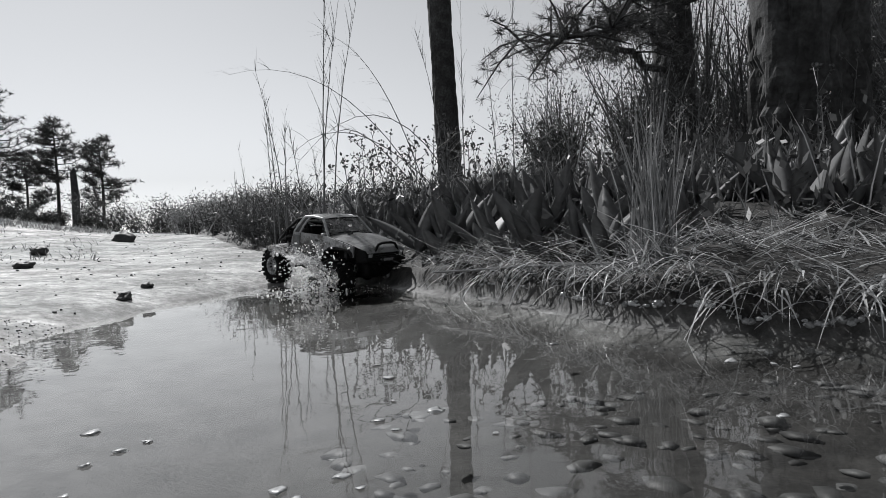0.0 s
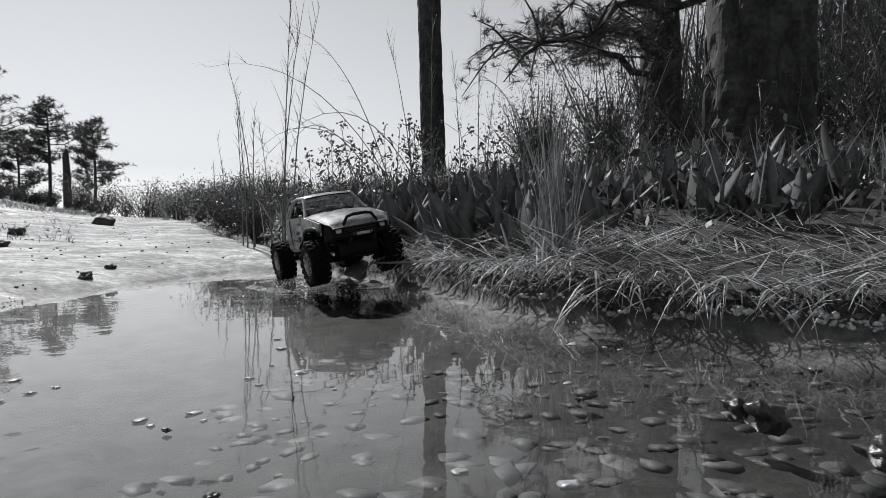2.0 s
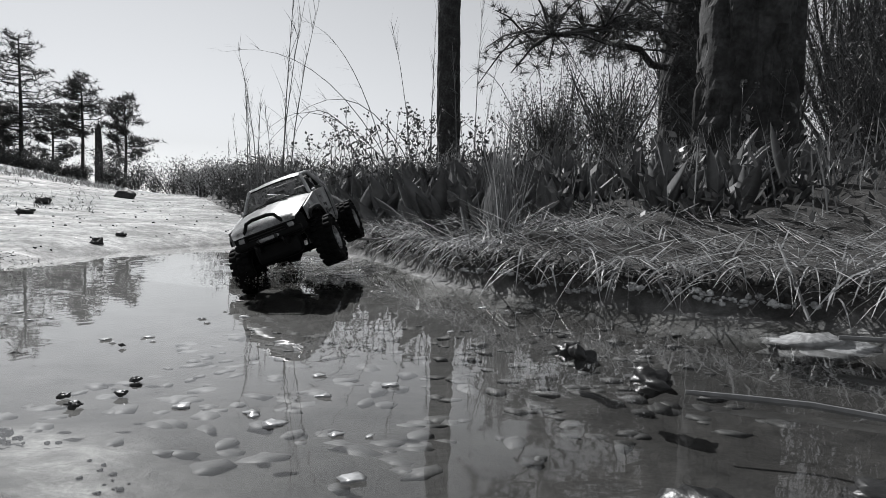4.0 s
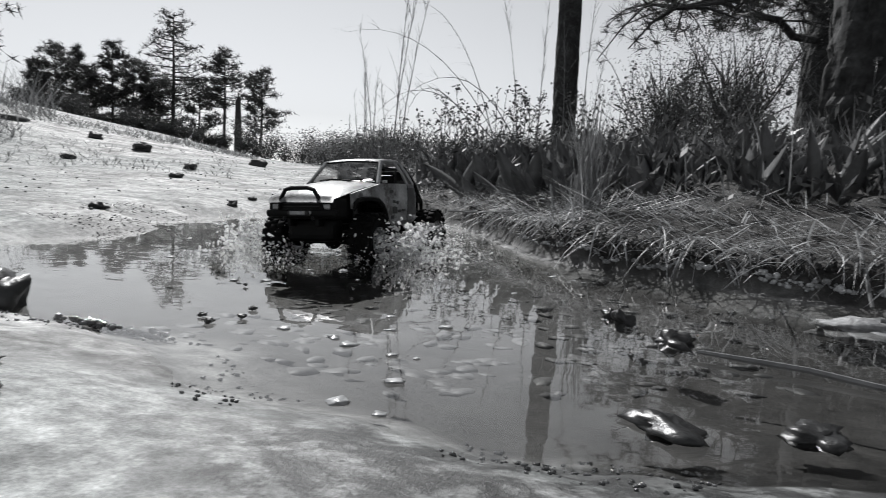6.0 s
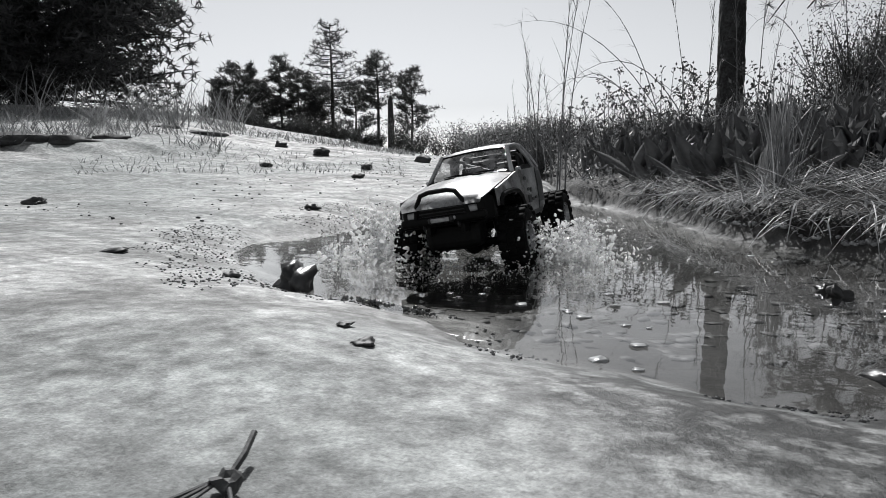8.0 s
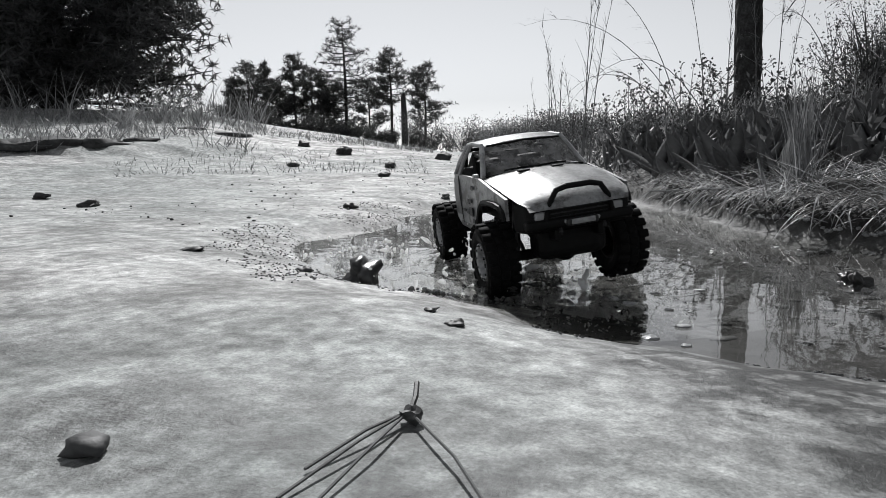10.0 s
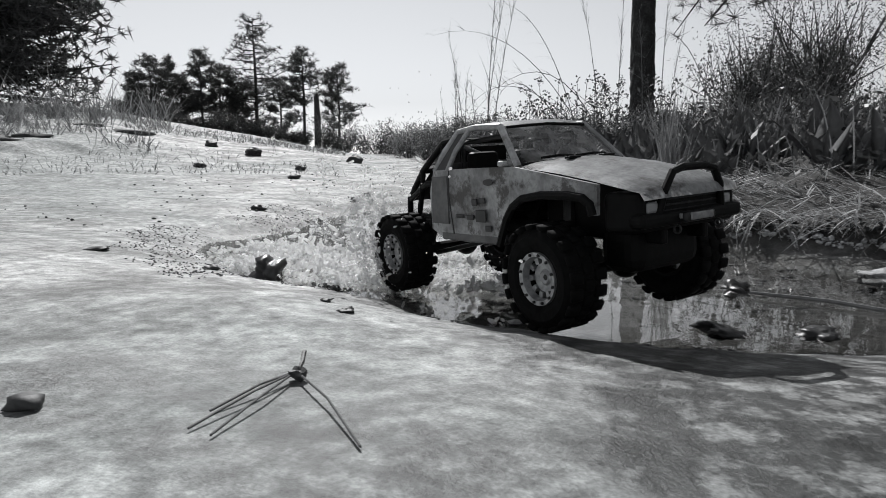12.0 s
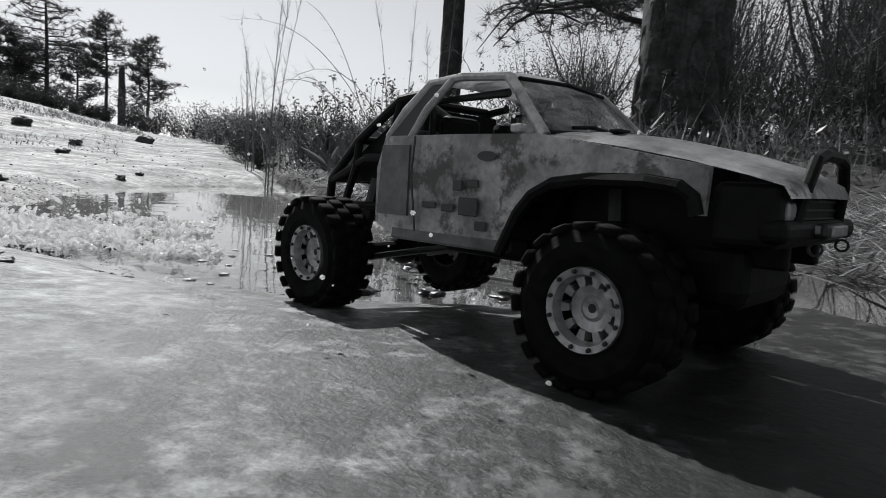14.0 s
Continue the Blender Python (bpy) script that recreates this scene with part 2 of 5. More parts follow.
DEBRIS = mat("dark_leaf_litter", 0.030, 0.6, grain=0.4, scale=80, bump=0.4, island=0.5)


# ---- building helpers ----
def thing(name, label="", category="", group="", kind="", at=None, mesh=None):
    ob = new(name, mesh)
    if at is not None:
        ob.matrix_basis = at if isinstance(at, Matrix) else Matrix.Translation(at)
    return tagged(ob, label, category, group, kind)


def finish(bm, name, material, smooth=True):
    me = bpy.data.meshes.new(name)
    bmesh.ops.recalc_face_normals(bm, faces=bm.faces)
    bm.to_mesh(me)
    bm.free()
    for p in me.polygons:
        p.use_smooth = smooth
    me.materials.append(material)
    return me


def part(name, shape, material, parent, label="", smooth=False, at=None):
    """Links a bmesh, or a mesh that is shared, as one object under a thing or a part."""
    me = finish(shape, name, material, smooth) if isinstance(shape, bmesh.types.BMesh) else shape
    ob = new(name, me)
    ob.parent = parent
    if at is not None:
        ob.matrix_basis = at
    return tagged(ob, label)


def raw(name, verts, faces, material, smooth=False):
    me = bpy.data.meshes.new(name)
    me.from_pydata([tuple(v) for v in np.asarray(verts, float).tolist()], [], faces if isinstance(faces, list) else faces.tolist())
    me.materials.append(material)
    if smooth:
        me.polygons.foreach_set("use_smooth", [True] * len(me.polygons))
    me.update()
    return me


def block(lo, hi, bevel=0.0, segs=2, taper=None):
    """A box from corner to corner, its edges rounded."""
    bm = bmesh.new()
    bmesh.ops.create_cube(bm, size=1)
    lo, hi = Vector(lo), Vector(hi)
    for v in bm.verts:
        v.co = Vector((lo[i] + (v.co[i] + 0.5) * (hi[i] - lo[i]) for i in range(3)))
    if taper:
        taper(bm)
    if bevel:
        bmesh.ops.bevel(bm, geom=list(bm.edges), offset=bevel, segments=segs, affect="EDGES", profile=0.5)
    return bm


def tube(points, radius, sides=8, radii=None, into=None):
    """A round bar along points."""
    bm = into or bmesh.new()
    pts = [Vector(p) for p in points]
    rings, side = [], None
    for i, p in enumerate(pts):
        d = (pts[min(i + 1, len(pts) - 1)] - pts[max(i - 1, 0)]).normalized()
        ref = side if side else (Vector((0, 0, 1)) if abs(d.z) < 0.9 else Vector((1, 0, 0)))
        u = d.cross(ref).cross(d).normalized() if side else d.cross(ref).normalized()
        side, v = u, d.cross(u)
        r = radii[i] if radii else radius
        rings.append([bm.verts.new(p + r * (math.cos(a) * u + math.sin(a) * v)) for a in (2 * math.pi * k / sides for k in range(sides))])
    for a, b in zip(rings, rings[1:]):
        for k in range(sides):
            bm.faces.new((a[k], a[(k + 1) % sides], b[(k + 1) % sides], b[k]))
    bm.faces.new(rings[0][::-1]), bm.faces.new(rings[-1])
    return bm


def lathe(profile, sides=32, axis="Y", into=None):
    """Turns (radius, along) pairs round an axis; the profile closes on itself."""
    bm = into or bmesh.new()
    rings = []
    for k in range(sides):
        a = 2 * math.pi * k / sides
        c, s = math.cos(a), math.sin(a)
        rings.append([bm.verts.new((r * c, y, r * s) if axis == "Y" else (r * c, r * s, y)) for r, y in profile])
    m = len(profile)
    for k in range(sides):
        a, b = rings[k], rings[(k + 1) % sides]
        for i in range(m):
            bm.faces.new((a[i], a[(i + 1) % m], b[(i + 1) % m], b[i]))
    return bm


def slab(outline, y0, y1, bevel=0.0):
    """A flat outline of (x, z) pairs, thick from y0 to y1 (numbers, or functions of x and z)."""
    bm = bmesh.new()
    f0 = y0 if callable(y0) else (lambda x, z: y0)
    f1 = y1 if callable(y1) else (lambda x, z: y1)
    a = [bm.verts.new((x, f0(x, z), z)) for x, z in outline]
    b = [bm.verts.new((x, f1(x, z), z)) for x, z in outline]
    n = len(outline)
    bm.faces.new(a), bm.faces.new(b[::-1])
    for i in range(n):
        bm.faces.new((a[i], b[i], b[(i + 1) % n], a[(i + 1) % n]))
    bmesh.ops.triangulate(bm, faces=[f for f in bm.faces if len(f.verts) > 4])
    return bm


# ---- the ground ----
def vnoise(x, y, seed=0):
    """Smooth value noise, about -1 to 1, for arrays."""
    xi, yi = np.floor(x), np.floor(y)
    fx, fy = x - xi, y - yi
    fx, fy = fx * fx * (3 - 2 * fx), fy * fy * (3 - 2 * fy)

    def h(i, j):
        s = np.sin(i * 127.1 + j * 311.7 + seed * 74.7) * 43758.5453
        return 2 * (s - np.floor(s)) - 1

    return (h(xi, yi) * (1 - fx) + h(xi + 1, yi) * fx) * (1 - fy) + (h(xi, yi + 1) * (1 - fx) + h(xi + 1, yi + 1) * fx) * fy


def smooth(a, b, x):
    t = np.clip((x - a) / (b - a), 0, 1)
    return t * t * (3 - 2 * t)


POND = [(-0.74, 1.05), (-0.71, 1.35), (-0.66, 1.65), (-0.56, 1.95), (-0.40, 1.97), (-0.20, 1.79), (-0.08, 1.60), (0.09, 1.36), (0.17, 1.18),
        (0.27, 0.95), (0.40, 0.83), (0.52, 0.75), (0.64, 0.69), (0.80, 0.63), (0.93, 0.50), (1.00, 0.33), (0.95, 0.18), (0.80, 0.07),
        (0.62, 0.01), (0.46, -0.025), (0.33, -0.02), (0.21, -0.01), (0.10, 0.035), (0.02, 0.09), (-0.08, 0.11), (-0.20, 0.13), (-0.34, 0.20),
        (-0.46, 0.29), (-0.60, 0.45), (-0.66, 0.60), (-0.60, 0.72), (-0.60, 0.90)]
BANK = [(-0.30, 1.93), (-0.18, 1.79), (-0.06, 1.60), (0.10, 1.36), (0.18, 1.18), (0.28, 0.95), (0.41, 0.83), (0.53, 0.75), (0.65, 0.69), (0.82, 0.63), (0.96, 0.50),
        (1.04, 0.12), (1.12, -0.25), (1.5, -0.7), (2.6, -1.5), (8, -3), (500, -120), (500, 600), (-260, 600), (-15, 30), (-6.2, 13.5), (-2.6, 6.2), (-1.35, 3.8), (-1.0, 3.1), (-0.55, 2.45)]


def inside_by(poly, x, y):
    """Distance to a polygon's rim: above 0 outside it, below 0 inside."""
    best, odd = np.full(np.shape(x), 1e9), np.zeros(np.shape(x), bool)
    for (ax, ay), (bx, by) in zip(poly, poly[1:] + poly[:1]):
        ex, ey = bx - ax, by - ay
        t = np.clip(((x - ax) * ex + (y - ay) * ey) / (ex * ex + ey * ey), 0, 1)
        best = np.minimum(best, np.hypot(x - ax - t * ex, y - ay - t * ey))
        cross = (ay > y) != (by > y)
        odd ^= cross & (x < ex * (y - ay) / (ey if ey else 1e-9) + ax)
    return np.where(odd, -best, best)


def land(x, y):
    """Height, soil share and wetness of the ground, for arrays; both shares hold painted shade too."""
    x, y = np.asarray(x, float), np.asarray(y, float)
    wob = 0.018 * vnoise(x * 9, y * 9, 3) + 0.008 * vnoise(x * 31, y * 31, 4)
    d = inside_by(POND, x, y) + wob
    bank = inside_by(BANK, x, y) + 0.5 * wob
    soil = 1 - smooth(-0.03, 0.05, bank)
    far = np.hypot(x, y)
    # granite: shelving out of the water, then a dome that climbs to the left
    dx, dy = x - 0.25, y + 0.35
    r, az = np.hypot(dx, dy), np.degrees(np.arctan2(-dx, dy))
    rise = np.tan(np.radians(np.interp(az, [-180, -60, 26.5, 31.8, 36.9, 45.5, 51, 70, 110, 180], [0.4, 0.2, 0.05, 1.0, 2.0, 3.3, 4.0, 4.2, 3.0, 0.4])))
    dome = np.minimum(r, 40) * rise * smooth(1.6, 9.0, r) + 0.13 * smooth(2.0, 6.0, r) - 0.0006 * np.maximum(r - 42, 0)
    ledge = 0.05 * smooth(0.0, 0.10, r - 4.35 - 0.35 * vnoise(x * 0.8, y * 0.8, 5)) * smooth(40, 52, az) * (1 - smooth(110, 130, az))
    rock = 0.052 * (1 - np.exp(-np.maximum(d, 0) / 0.15)) + dome + ledge
    rock = rock + smooth(0.02, 0.4, d) * (0.004 * vnoise(x * 3, y * 3, 7) + 0.002 * vnoise(x * 11, y * 11, 8)) + 0.03 * smooth(4, 12, far) * vnoise(x * 0.5, y * 0.5, 9)
    e = np.minimum(np.maximum(d, 0), 1.4 * np.maximum(-bank, 0))
    mound = 0.055 * smooth(0.0, 0.05, e) + 0.5 * np.tanh(0.30 * np.maximum(e - 0.06, 0)) + smooth(0, 0.1, e) * (0.012 * vnoise(x * 14, y * 14, 1) + 0.02 * vnoise(x * 4, y * 4, 2))
    mound = mound + 0.02 * np.minimum(np.maximum(-bank - 4, 0), 40)
    z = np.where(d > 0, rock * (1 - soil) + (0.3 * rock + mound) * soil, 0)
    # the bed: a shelving rock floor, steeper along the soil bank
    deep = -0.048 * (1 - np.exp(-np.maximum(-d, 0) / 0.13)) * (1 + 0.25 * vnoise(x * 5, y * 5, 6))
    z = np.where(d > 0, z, deep + 0.004 * vnoise(x * 16, y * 16, 10) * smooth(0, 0.06, -d))
    # mud and rotten leaves cover the bed beside the bank
    mud = smooth(0.30, 0.50, x + 0.10 * vnoise(x * 6, y * 6, 13) + 0.30 * np.maximum(y - 0.55, 0)) * (d < 0) * (0.30 + 0.70 * (1 - smooth(0.12, 0.26, y + 0.05 * vnoise(x * 11, y * 11, 14))))
    silt = 0.96 * smooth(0.008, 0.024, -z + 0.006 * vnoise(x * 9, y * 9, 12)) * (d < 0)
    mud = np.maximum(mud, silt)
    # water carried out on the rock along the truck's way, widened to paint shade
    along = inside_by([(0.14, -0.02), (0.30, -0.20), (0.50, -0.50), (0.62, -0.75), (1.3, -0.95), (1.7, -0.3), (0.9, 0.05), (0.6, 0.0)], x, y)
    track_shade = 1 - smooth(-0.02, 0.13, along + 0.09 * vnoise(x * 7, y * 7, 15) + 0.05 * vnoise(x * 21, y * 21, 16))
    # splashed, mottled rock before the shore; the darkening to the right paints tree shade
    patch = vnoise(x * 10, y * 16, 17) + 0.6 * vnoise(x * 27, y * 34, 18) + 0.35 * vnoise(x * 70, y * 80, 19)
    damp_shade = 1.7 * smooth(-0.25, 0.45, patch + 0.25 + 0.5 * smooth(0.45, 0.8, x)) * (1 - smooth(-0.40, -0.25, y)) * (0.75 + 1.3 * smooth(0.42, 0.55, x))
    # shade of truck and trees below the bank, painted as a soil share
    shade_soil = 0.8 * smooth(0.56, 0.76, x + 0.06 * vnoise(x * 12, y * 12, 23) + 0.04 * vnoise(x * 31, y * 31, 24)) * (1 - smooth(-0.05, 0.12, y)) * (far < 4)
    mud = np.maximum(mud, shade_soil)
    wet = 0.6 * (1 - smooth(0.004, 0.03, z + 0.006 * vnoise(x * 12, y * 12, 11)))
    return z, np.maximum(soil * smooth(-0.16, -0.06, d), mud), np.where(far < 4, np.maximum(np.maximum(wet, 1.9 * track_shade), damp_shade), 0)


def ground_z(x, y):
    return float(land(np.array([x]), np.array([y]))[0][0])


def spread(lo, hi, step, reach):
    """Even steps from lo to hi, then ever longer ones out to the reach."""
    out, s, grow = list(np.arange(lo, hi, step)), step, 1.115
    tail, v = [], 0.0
    while v < reach:
        s *= grow
        v += s
        tail.append(v)
    return np.array([lo - v for v in tail[::-1]] + out + [out[-1] + v for v in tail])


def build_ground():
    xs, ys = spread(-1.4, 1.25, 0.0135, 700), spread(-0.8, 2.3, 0.0135, 700)
    gx, gy = np.meshgrid(xs, ys)
    z, soil, wet = land(gx, gy)
    nx, ny = len(xs), len(ys)
    i = np.arange(nx * ny).reshape(ny, nx)
    faces = np.stack([i[:-1, :-1], i[:-1, 1:], i[1:, 1:], i[1:, :-1]], -1).reshape(-1, 4)
    me = raw("ground", np.stack([gx.ravel(), gy.ravel(), z.ravel()], -1), faces, GROUND, True)
    # soil and wet include the shade that land() paints
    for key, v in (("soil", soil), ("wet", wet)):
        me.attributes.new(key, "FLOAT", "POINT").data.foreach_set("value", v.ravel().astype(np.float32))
    thing("ground", "pale granite outcrop shelving into dark soil bank", "ground", kind="structure", mesh=me)


def build_water():
    xs, ys = np.linspace(-1.0, 1.25, 60), np.linspace(-0.3, 2.2, 60)
    gx, gy = np.meshgrid(xs, ys)
    i = np.arange(3600).reshape(60, 60)
    faces = np.stack([i[:-1, :-1], i[:-1, 1:], i[1:, 1:], i[1:, :-1]], -1).reshape(-1, 4)
    me = raw("water", np.stack([gx.ravel(), gy.ravel(), 0 * gx.ravel()], -1), faces, WATER, True)
    thing("water", "shallow clear puddle mirroring sky and trees", "water", kind="structure", mesh=me)


build_ground()
build_water()


# ---- the model truck ----
R_TYRE = 0.0555


def tyre_shape():
    """A chunky off-road tyre: rounded carcass and staggered lugs."""
    r, w = R_TYRE - 0.003, 0.0215
    bm = lathe([(0.026, -0.017), (0.034, -w), (r - 0.010, -w - 0.001), (r - 0.002, -w + 0.004), (r, -0.008), (r, 0.008), (r - 0.002, w - 0.004), (r - 0.010, w + 0.001), (0.034, w), (0.026, 0.017)], 36)
    return bm


def lug_shape(y0, y1):
    """One block of the tread."""
    r = R_TYRE - 0.003
    return block((r - 0.003, y0, -0.0056), (r + 0.0024, y1, 0.0060), 0.0012, 1)


def ring_shape(s):
    """The outer bead ring of a rim."""
    return lathe([(0.0205, s * 0.012), (0.0225, s * 0.0195), (0.0268, s * 0.0205), (0.0275, s * 0.016), (0.0265, s * 0.010)], 36)


def spokes_shape(s):
    """A dished centre with ten short webs, so that round openings stay under the ring."""
    bm = lathe([(0.003, s * 0.0085), (0.006, s * 0.0100), (0.0085, s * 0.0080), (0.0150, s * 0.0095), (0.0160, s * 0.0070), (0.0150, s * 0.0030), (0.003, s * 0.002)], 30)
    for k in range(10):
        c = Matrix.Rotation(2 * math.pi * k / 10, 4, "Y")
        q = [bm.verts.new(c @ Vector((x, s * y, z * wd))) for x, wd in ((0.0145, 0.8), (0.0215, 1.25)) for y in (0.004, 0.0125) for z in (-0.0027, 0.0027)]
        for f in ((0, 1, 3, 2), (4, 6, 7, 5), (0, 4, 5, 1), (2, 3, 7, 6), (0, 2, 6, 4), (1, 5, 7, 3)):
            bm.faces.new([q[i] for i in f])
    return bm


def bolt_shape(s):
    bm = bmesh.new()
    bmesh.ops.create_cone(bm, cap_ends=True, segments=6, radius1=0.0017, radius2=0.0014, depth=0.003, matrix=Matrix.Rotation(math.pi / 2, 4, "X"))
    return bm


def build_truck():
    truck = thing("model_truck", "muddy white radio-controlled pickup truck with black tube bed", "model truck")
    # side panels: door, rocker, fender with a large cut wheel arch
    side = [(-0.082, 0.092), (-0.060, 0.083), (0.068, 0.080), (0.074, 0.092), (0.083, 0.110), (0.095, 0.124), (0.112, 0.133), (0.140, 0.1365), (0.180, 0.1365), (0.200, 0.134), (0.2085, 0.128), (0.2110, 0.118),
            (0.2150, 0.118), (0.2160, 0.1465), (0.150, 0.158), (0.094, 0.167), (0.020, 0.168), (-0.072, 0.168), (-0.080, 0.140)]
    for s in (-1, 1):
        out = lambda x, z, s=s: s * (0.0905 - 0.10 * max(0, z - 0.14) ** 1.0 * 0.9 - 0.06 * max(0, 0.11 - z) - 0.35 * max(0, x - 0.19) ** 1.3)
        inn = lambda x, z, s=s, o=out: o(x, z) - s * 0.004
        panel = part("side_panel", slab(side, inn, out), SIDE, truck, "muddy white body side with cut wheel arch")
        part("door_seam", tube([(-0.030, s * 0.0910, 0.167), (-0.032, s * 0.0922, 0.135), (-0.026, s * 0.0915, 0.088)], 0.0009, 5), INK, panel)
        part("rocker", block((-0.060, s * 0.083 - 0.006, 0.079), (0.068, s * 0.083 + 0.0065, 0.090), 0.002), PRIMER, panel, "grey rocker panel")
        q = [(-0.078, 0.100), (-0.038, 0.100), (-0.038, 0.160), (-0.074, 0.160)]
        part("rear_quarter", slab(q, lambda x, z: out(x, z) - s * 0.001, lambda x, z: out(x, z) + s * 0.0012), PRIMER, panel, "dark grey quarter panel")
        part("decal", lathe([(0.0001, -0.0003), (0.0075, -0.0003), (0.0075, 0.0003), (0.0001, 0.0003)], 20), INK, panel, "dark oval decal",
             at=Matrix.Translation((0.050, s * 0.0903, 0.151)) @ Matrix.Diagonal((1.25, 1, 0.5, 1)))
        for bx, bz, bw, bh in ((0.022, 0.128, 0.010, 0.008), (0.038, 0.130, 0.012, 0.006), (0.034, 0.112, 0.020, 0.014), (0.012, 0.110, 0.014, 0.006), (-0.010, 0.111, 0.016, 0.005), (0.048, 0.098, 0.012, 0.007)):
            part("decal", block((bx - bw / 2, s * 0.0913 - 0.0009, bz - bh / 2), (bx + bw / 2, s * 0.0913 + 0.0009, bz + bh / 2), 0.0006, 1), INK, panel, "dark worn sticker")
        part("fender_lip", tube([(x, s * 0.0915 - s * 0.35 * max(0, x - 0.19) ** 1.3, z) for x, z in side[2:12]], 0.0045, 7), BLACK, panel, "black arch lip")
        part("inner_fender", slab([(0.078, 0.088), (0.100, 0.126), (0.140, 0.139), (0.195, 0.136), (0.210, 0.112), (0.210, 0.146), (0.150, 0.156), (0.080, 0.164)], s * 0.050, s * 0.056), BLACK, panel, "black inner fender")
        part("mirror_stub", block((0.072, s * 0.088 - 0.004, 0.168), (0.082, s * 0.088 + 0.004, 0.174), 0.0015), PAINT, panel)
    # hood: a crowned shell that falls to the nose
    bm = bmesh.new()
    rows = [(0.088, 0.0815, 0.1675, 0.1735), (0.120, 0.083, 0.1630, 0.1705), (0.160, 0.083, 0.1575, 0.1655), (0.200, 0.0805, 0.1500, 0.1570), (0.232, 0.077, 0.1425, 0.1475), (0.250, 0.070, 0.1370, 0.1395), (0.2535, 0.068, 0.1300, 0.1310)]
    rings = []
    for x, w, ze, zc in rows:
        ring = []
        for k in range(15):
            u = -1 + 2 * k / 14
            dome = (1 - abs(u) ** 3.2)
            bulge = 0.0022 if abs(u) < 0.36 and 0.1 < x < 0.245 else 0.0
            ring.append(bm.verts.new((x + 0.006 * (1 - u * u) * (x - 0.09) / 0.16, w * u, ze + (zc - ze) * dome + bulge)))
        rings.append(ring)
    for a, b in zip(rings, rings[1:]):
        for k in range(14):
            bm.faces.new((a[k], a[k + 1], b[k + 1], b[k]))
    bmesh.ops.solidify(bm, geom=list(bm.faces), thickness=0.0025)
    hood = part("hood", bm, PAINT, truck, "bright dusty white hood", True)
    for y in (-0.026, 0.026):
        part("wiper", tube([(0.096, y - 0.022, 0.1745), (0.100, y, 0.1762), (0.097, y + 0.024, 0.1752)], 0.0016, 6), BLACK, hood)
        part("hood_vent", block((0.118, y - 0.009, 0.1715), (0.126, y + 0.009, 0.1745), 0.001), BLACK, hood)
    # cab: roof, pillars, panes
    bm = bmesh.new()
    rings = []
    for x, w, z in ((-0.046, 0.062, 0.2120), (-0.040, 0.066, 0.2165), (0.0, 0.0675, 0.2190), (0.040, 0.0665, 0.2165), (0.049, 0.064, 0.2120)):
        rings.append([bm.verts.new((x, w * u, z + 0.0045 * (1 - abs(u) ** 2.5) - 0.003 * (abs(u) > 0.95))) for u in (-1, -0.88, -0.5, 0, 0.5, 0.88, 1)])
    for a, b in zip(rings, rings[1:]):
        for k in range(6):
            bm.faces.new((a[k], a[k + 1], b[k + 1], b[k]))
    bmesh.ops.solidify(bm, geom=list(bm.faces), thickness=0.004)
    cab = part("roof", bm, PAINT, truck, "dusty white cab roof", True)
    for s in (-1, 1):
        part("pillar", tube([(0.047, s * 0.0650, 0.2130), (0.070, s * 0.0725, 0.191), (0.096, s * 0.0810, 0.1655)], 0.0042, 8), PAINT, cab)
        part("pillar", tube([(-0.012, s * 0.0675, 0.2150), (-0.030, s * 0.0790, 0.190), (-0.040, s * 0.0865, 0.1665)], 0.0034, 8), PAINT, cab)
        part("pillar", tube([(-0.040, s * 0.0650, 0.2135), (-0.058, s * 0.0770, 0.190), (-0.070, s * 0.0855, 0.1665)], 0.0045, 8), PAINT, cab)
        part("roof_rail", tube([(-0.042, s * 0.0655, 0.2140), (0.0, s * 0.0672, 0.2165), (0.047, s * 0.0650, 0.2135)], 0.0036, 8), PAINT, cab)
        q = [(-0.0365, 0.211), (-0.016, 0.212), (-0.041, 0.168), (-0.066, 0.168)]
        yy = lambda x, z: s * (0.066 + 0.43 * (0.2135 - z))
        part("quarter_panel", slab(q, yy, lambda x, z: yy(x, z) + s * 0.002), INK, cab, "dark rear quarter window panel")
        q = [(0.075, 0.168), (0.090, 0.168), (0.068, 0.190)]
        part("vent_window", slab(q, lambda x, z: s * (0.066 + 0.30 * (0.2135 - z)), lambda x, z: s * (0.0675 + 0.30 * (0.2135 - z))), PANE, cab)
    bm = bmesh.new()
    grid = [[bm.verts.new((0.0485 + 0.0475 * v + 0.004 * (1 - u * u), u * (0.0635 + 0.0165 * v), 0.2135 - 0.0450 * v + 0.002 * (1 - u * u))) for u in (-1, -0.6, -0.2, 0.2, 0.6, 1)] for v in (0, 0.33, 0.66, 1)]
    for a, b in zip(grid, grid[1:]):
        for k in range(5):
            bm.faces.new((a[k], a[k + 1], b[k + 1], b[k]))
    bmesh.ops.solidify(bm, geom=list(bm.faces), thickness=0.0012)
    shield = part("windshield", bm, PANE, truck, "splashed clear windshield", True)
    part("gasket", tube([(0.0525, -0.060, 0.2120), (0.0560, 0, 0.2145), (0.0525, 0.060, 0.2120)], 0.0018, 6), BLACK, shield)
    part("gasket", tube([(0.097, -0.078, 0.1685), (0.102, 0, 0.1720), (0.097, 0.078, 0.1685)], 0.0020, 6), BLACK, shield)
    part("rear_wall", block((-0.066, -0.080, 0.092), (-0.061, 0.080, 0.176), 0.001), PRIMER, truck)
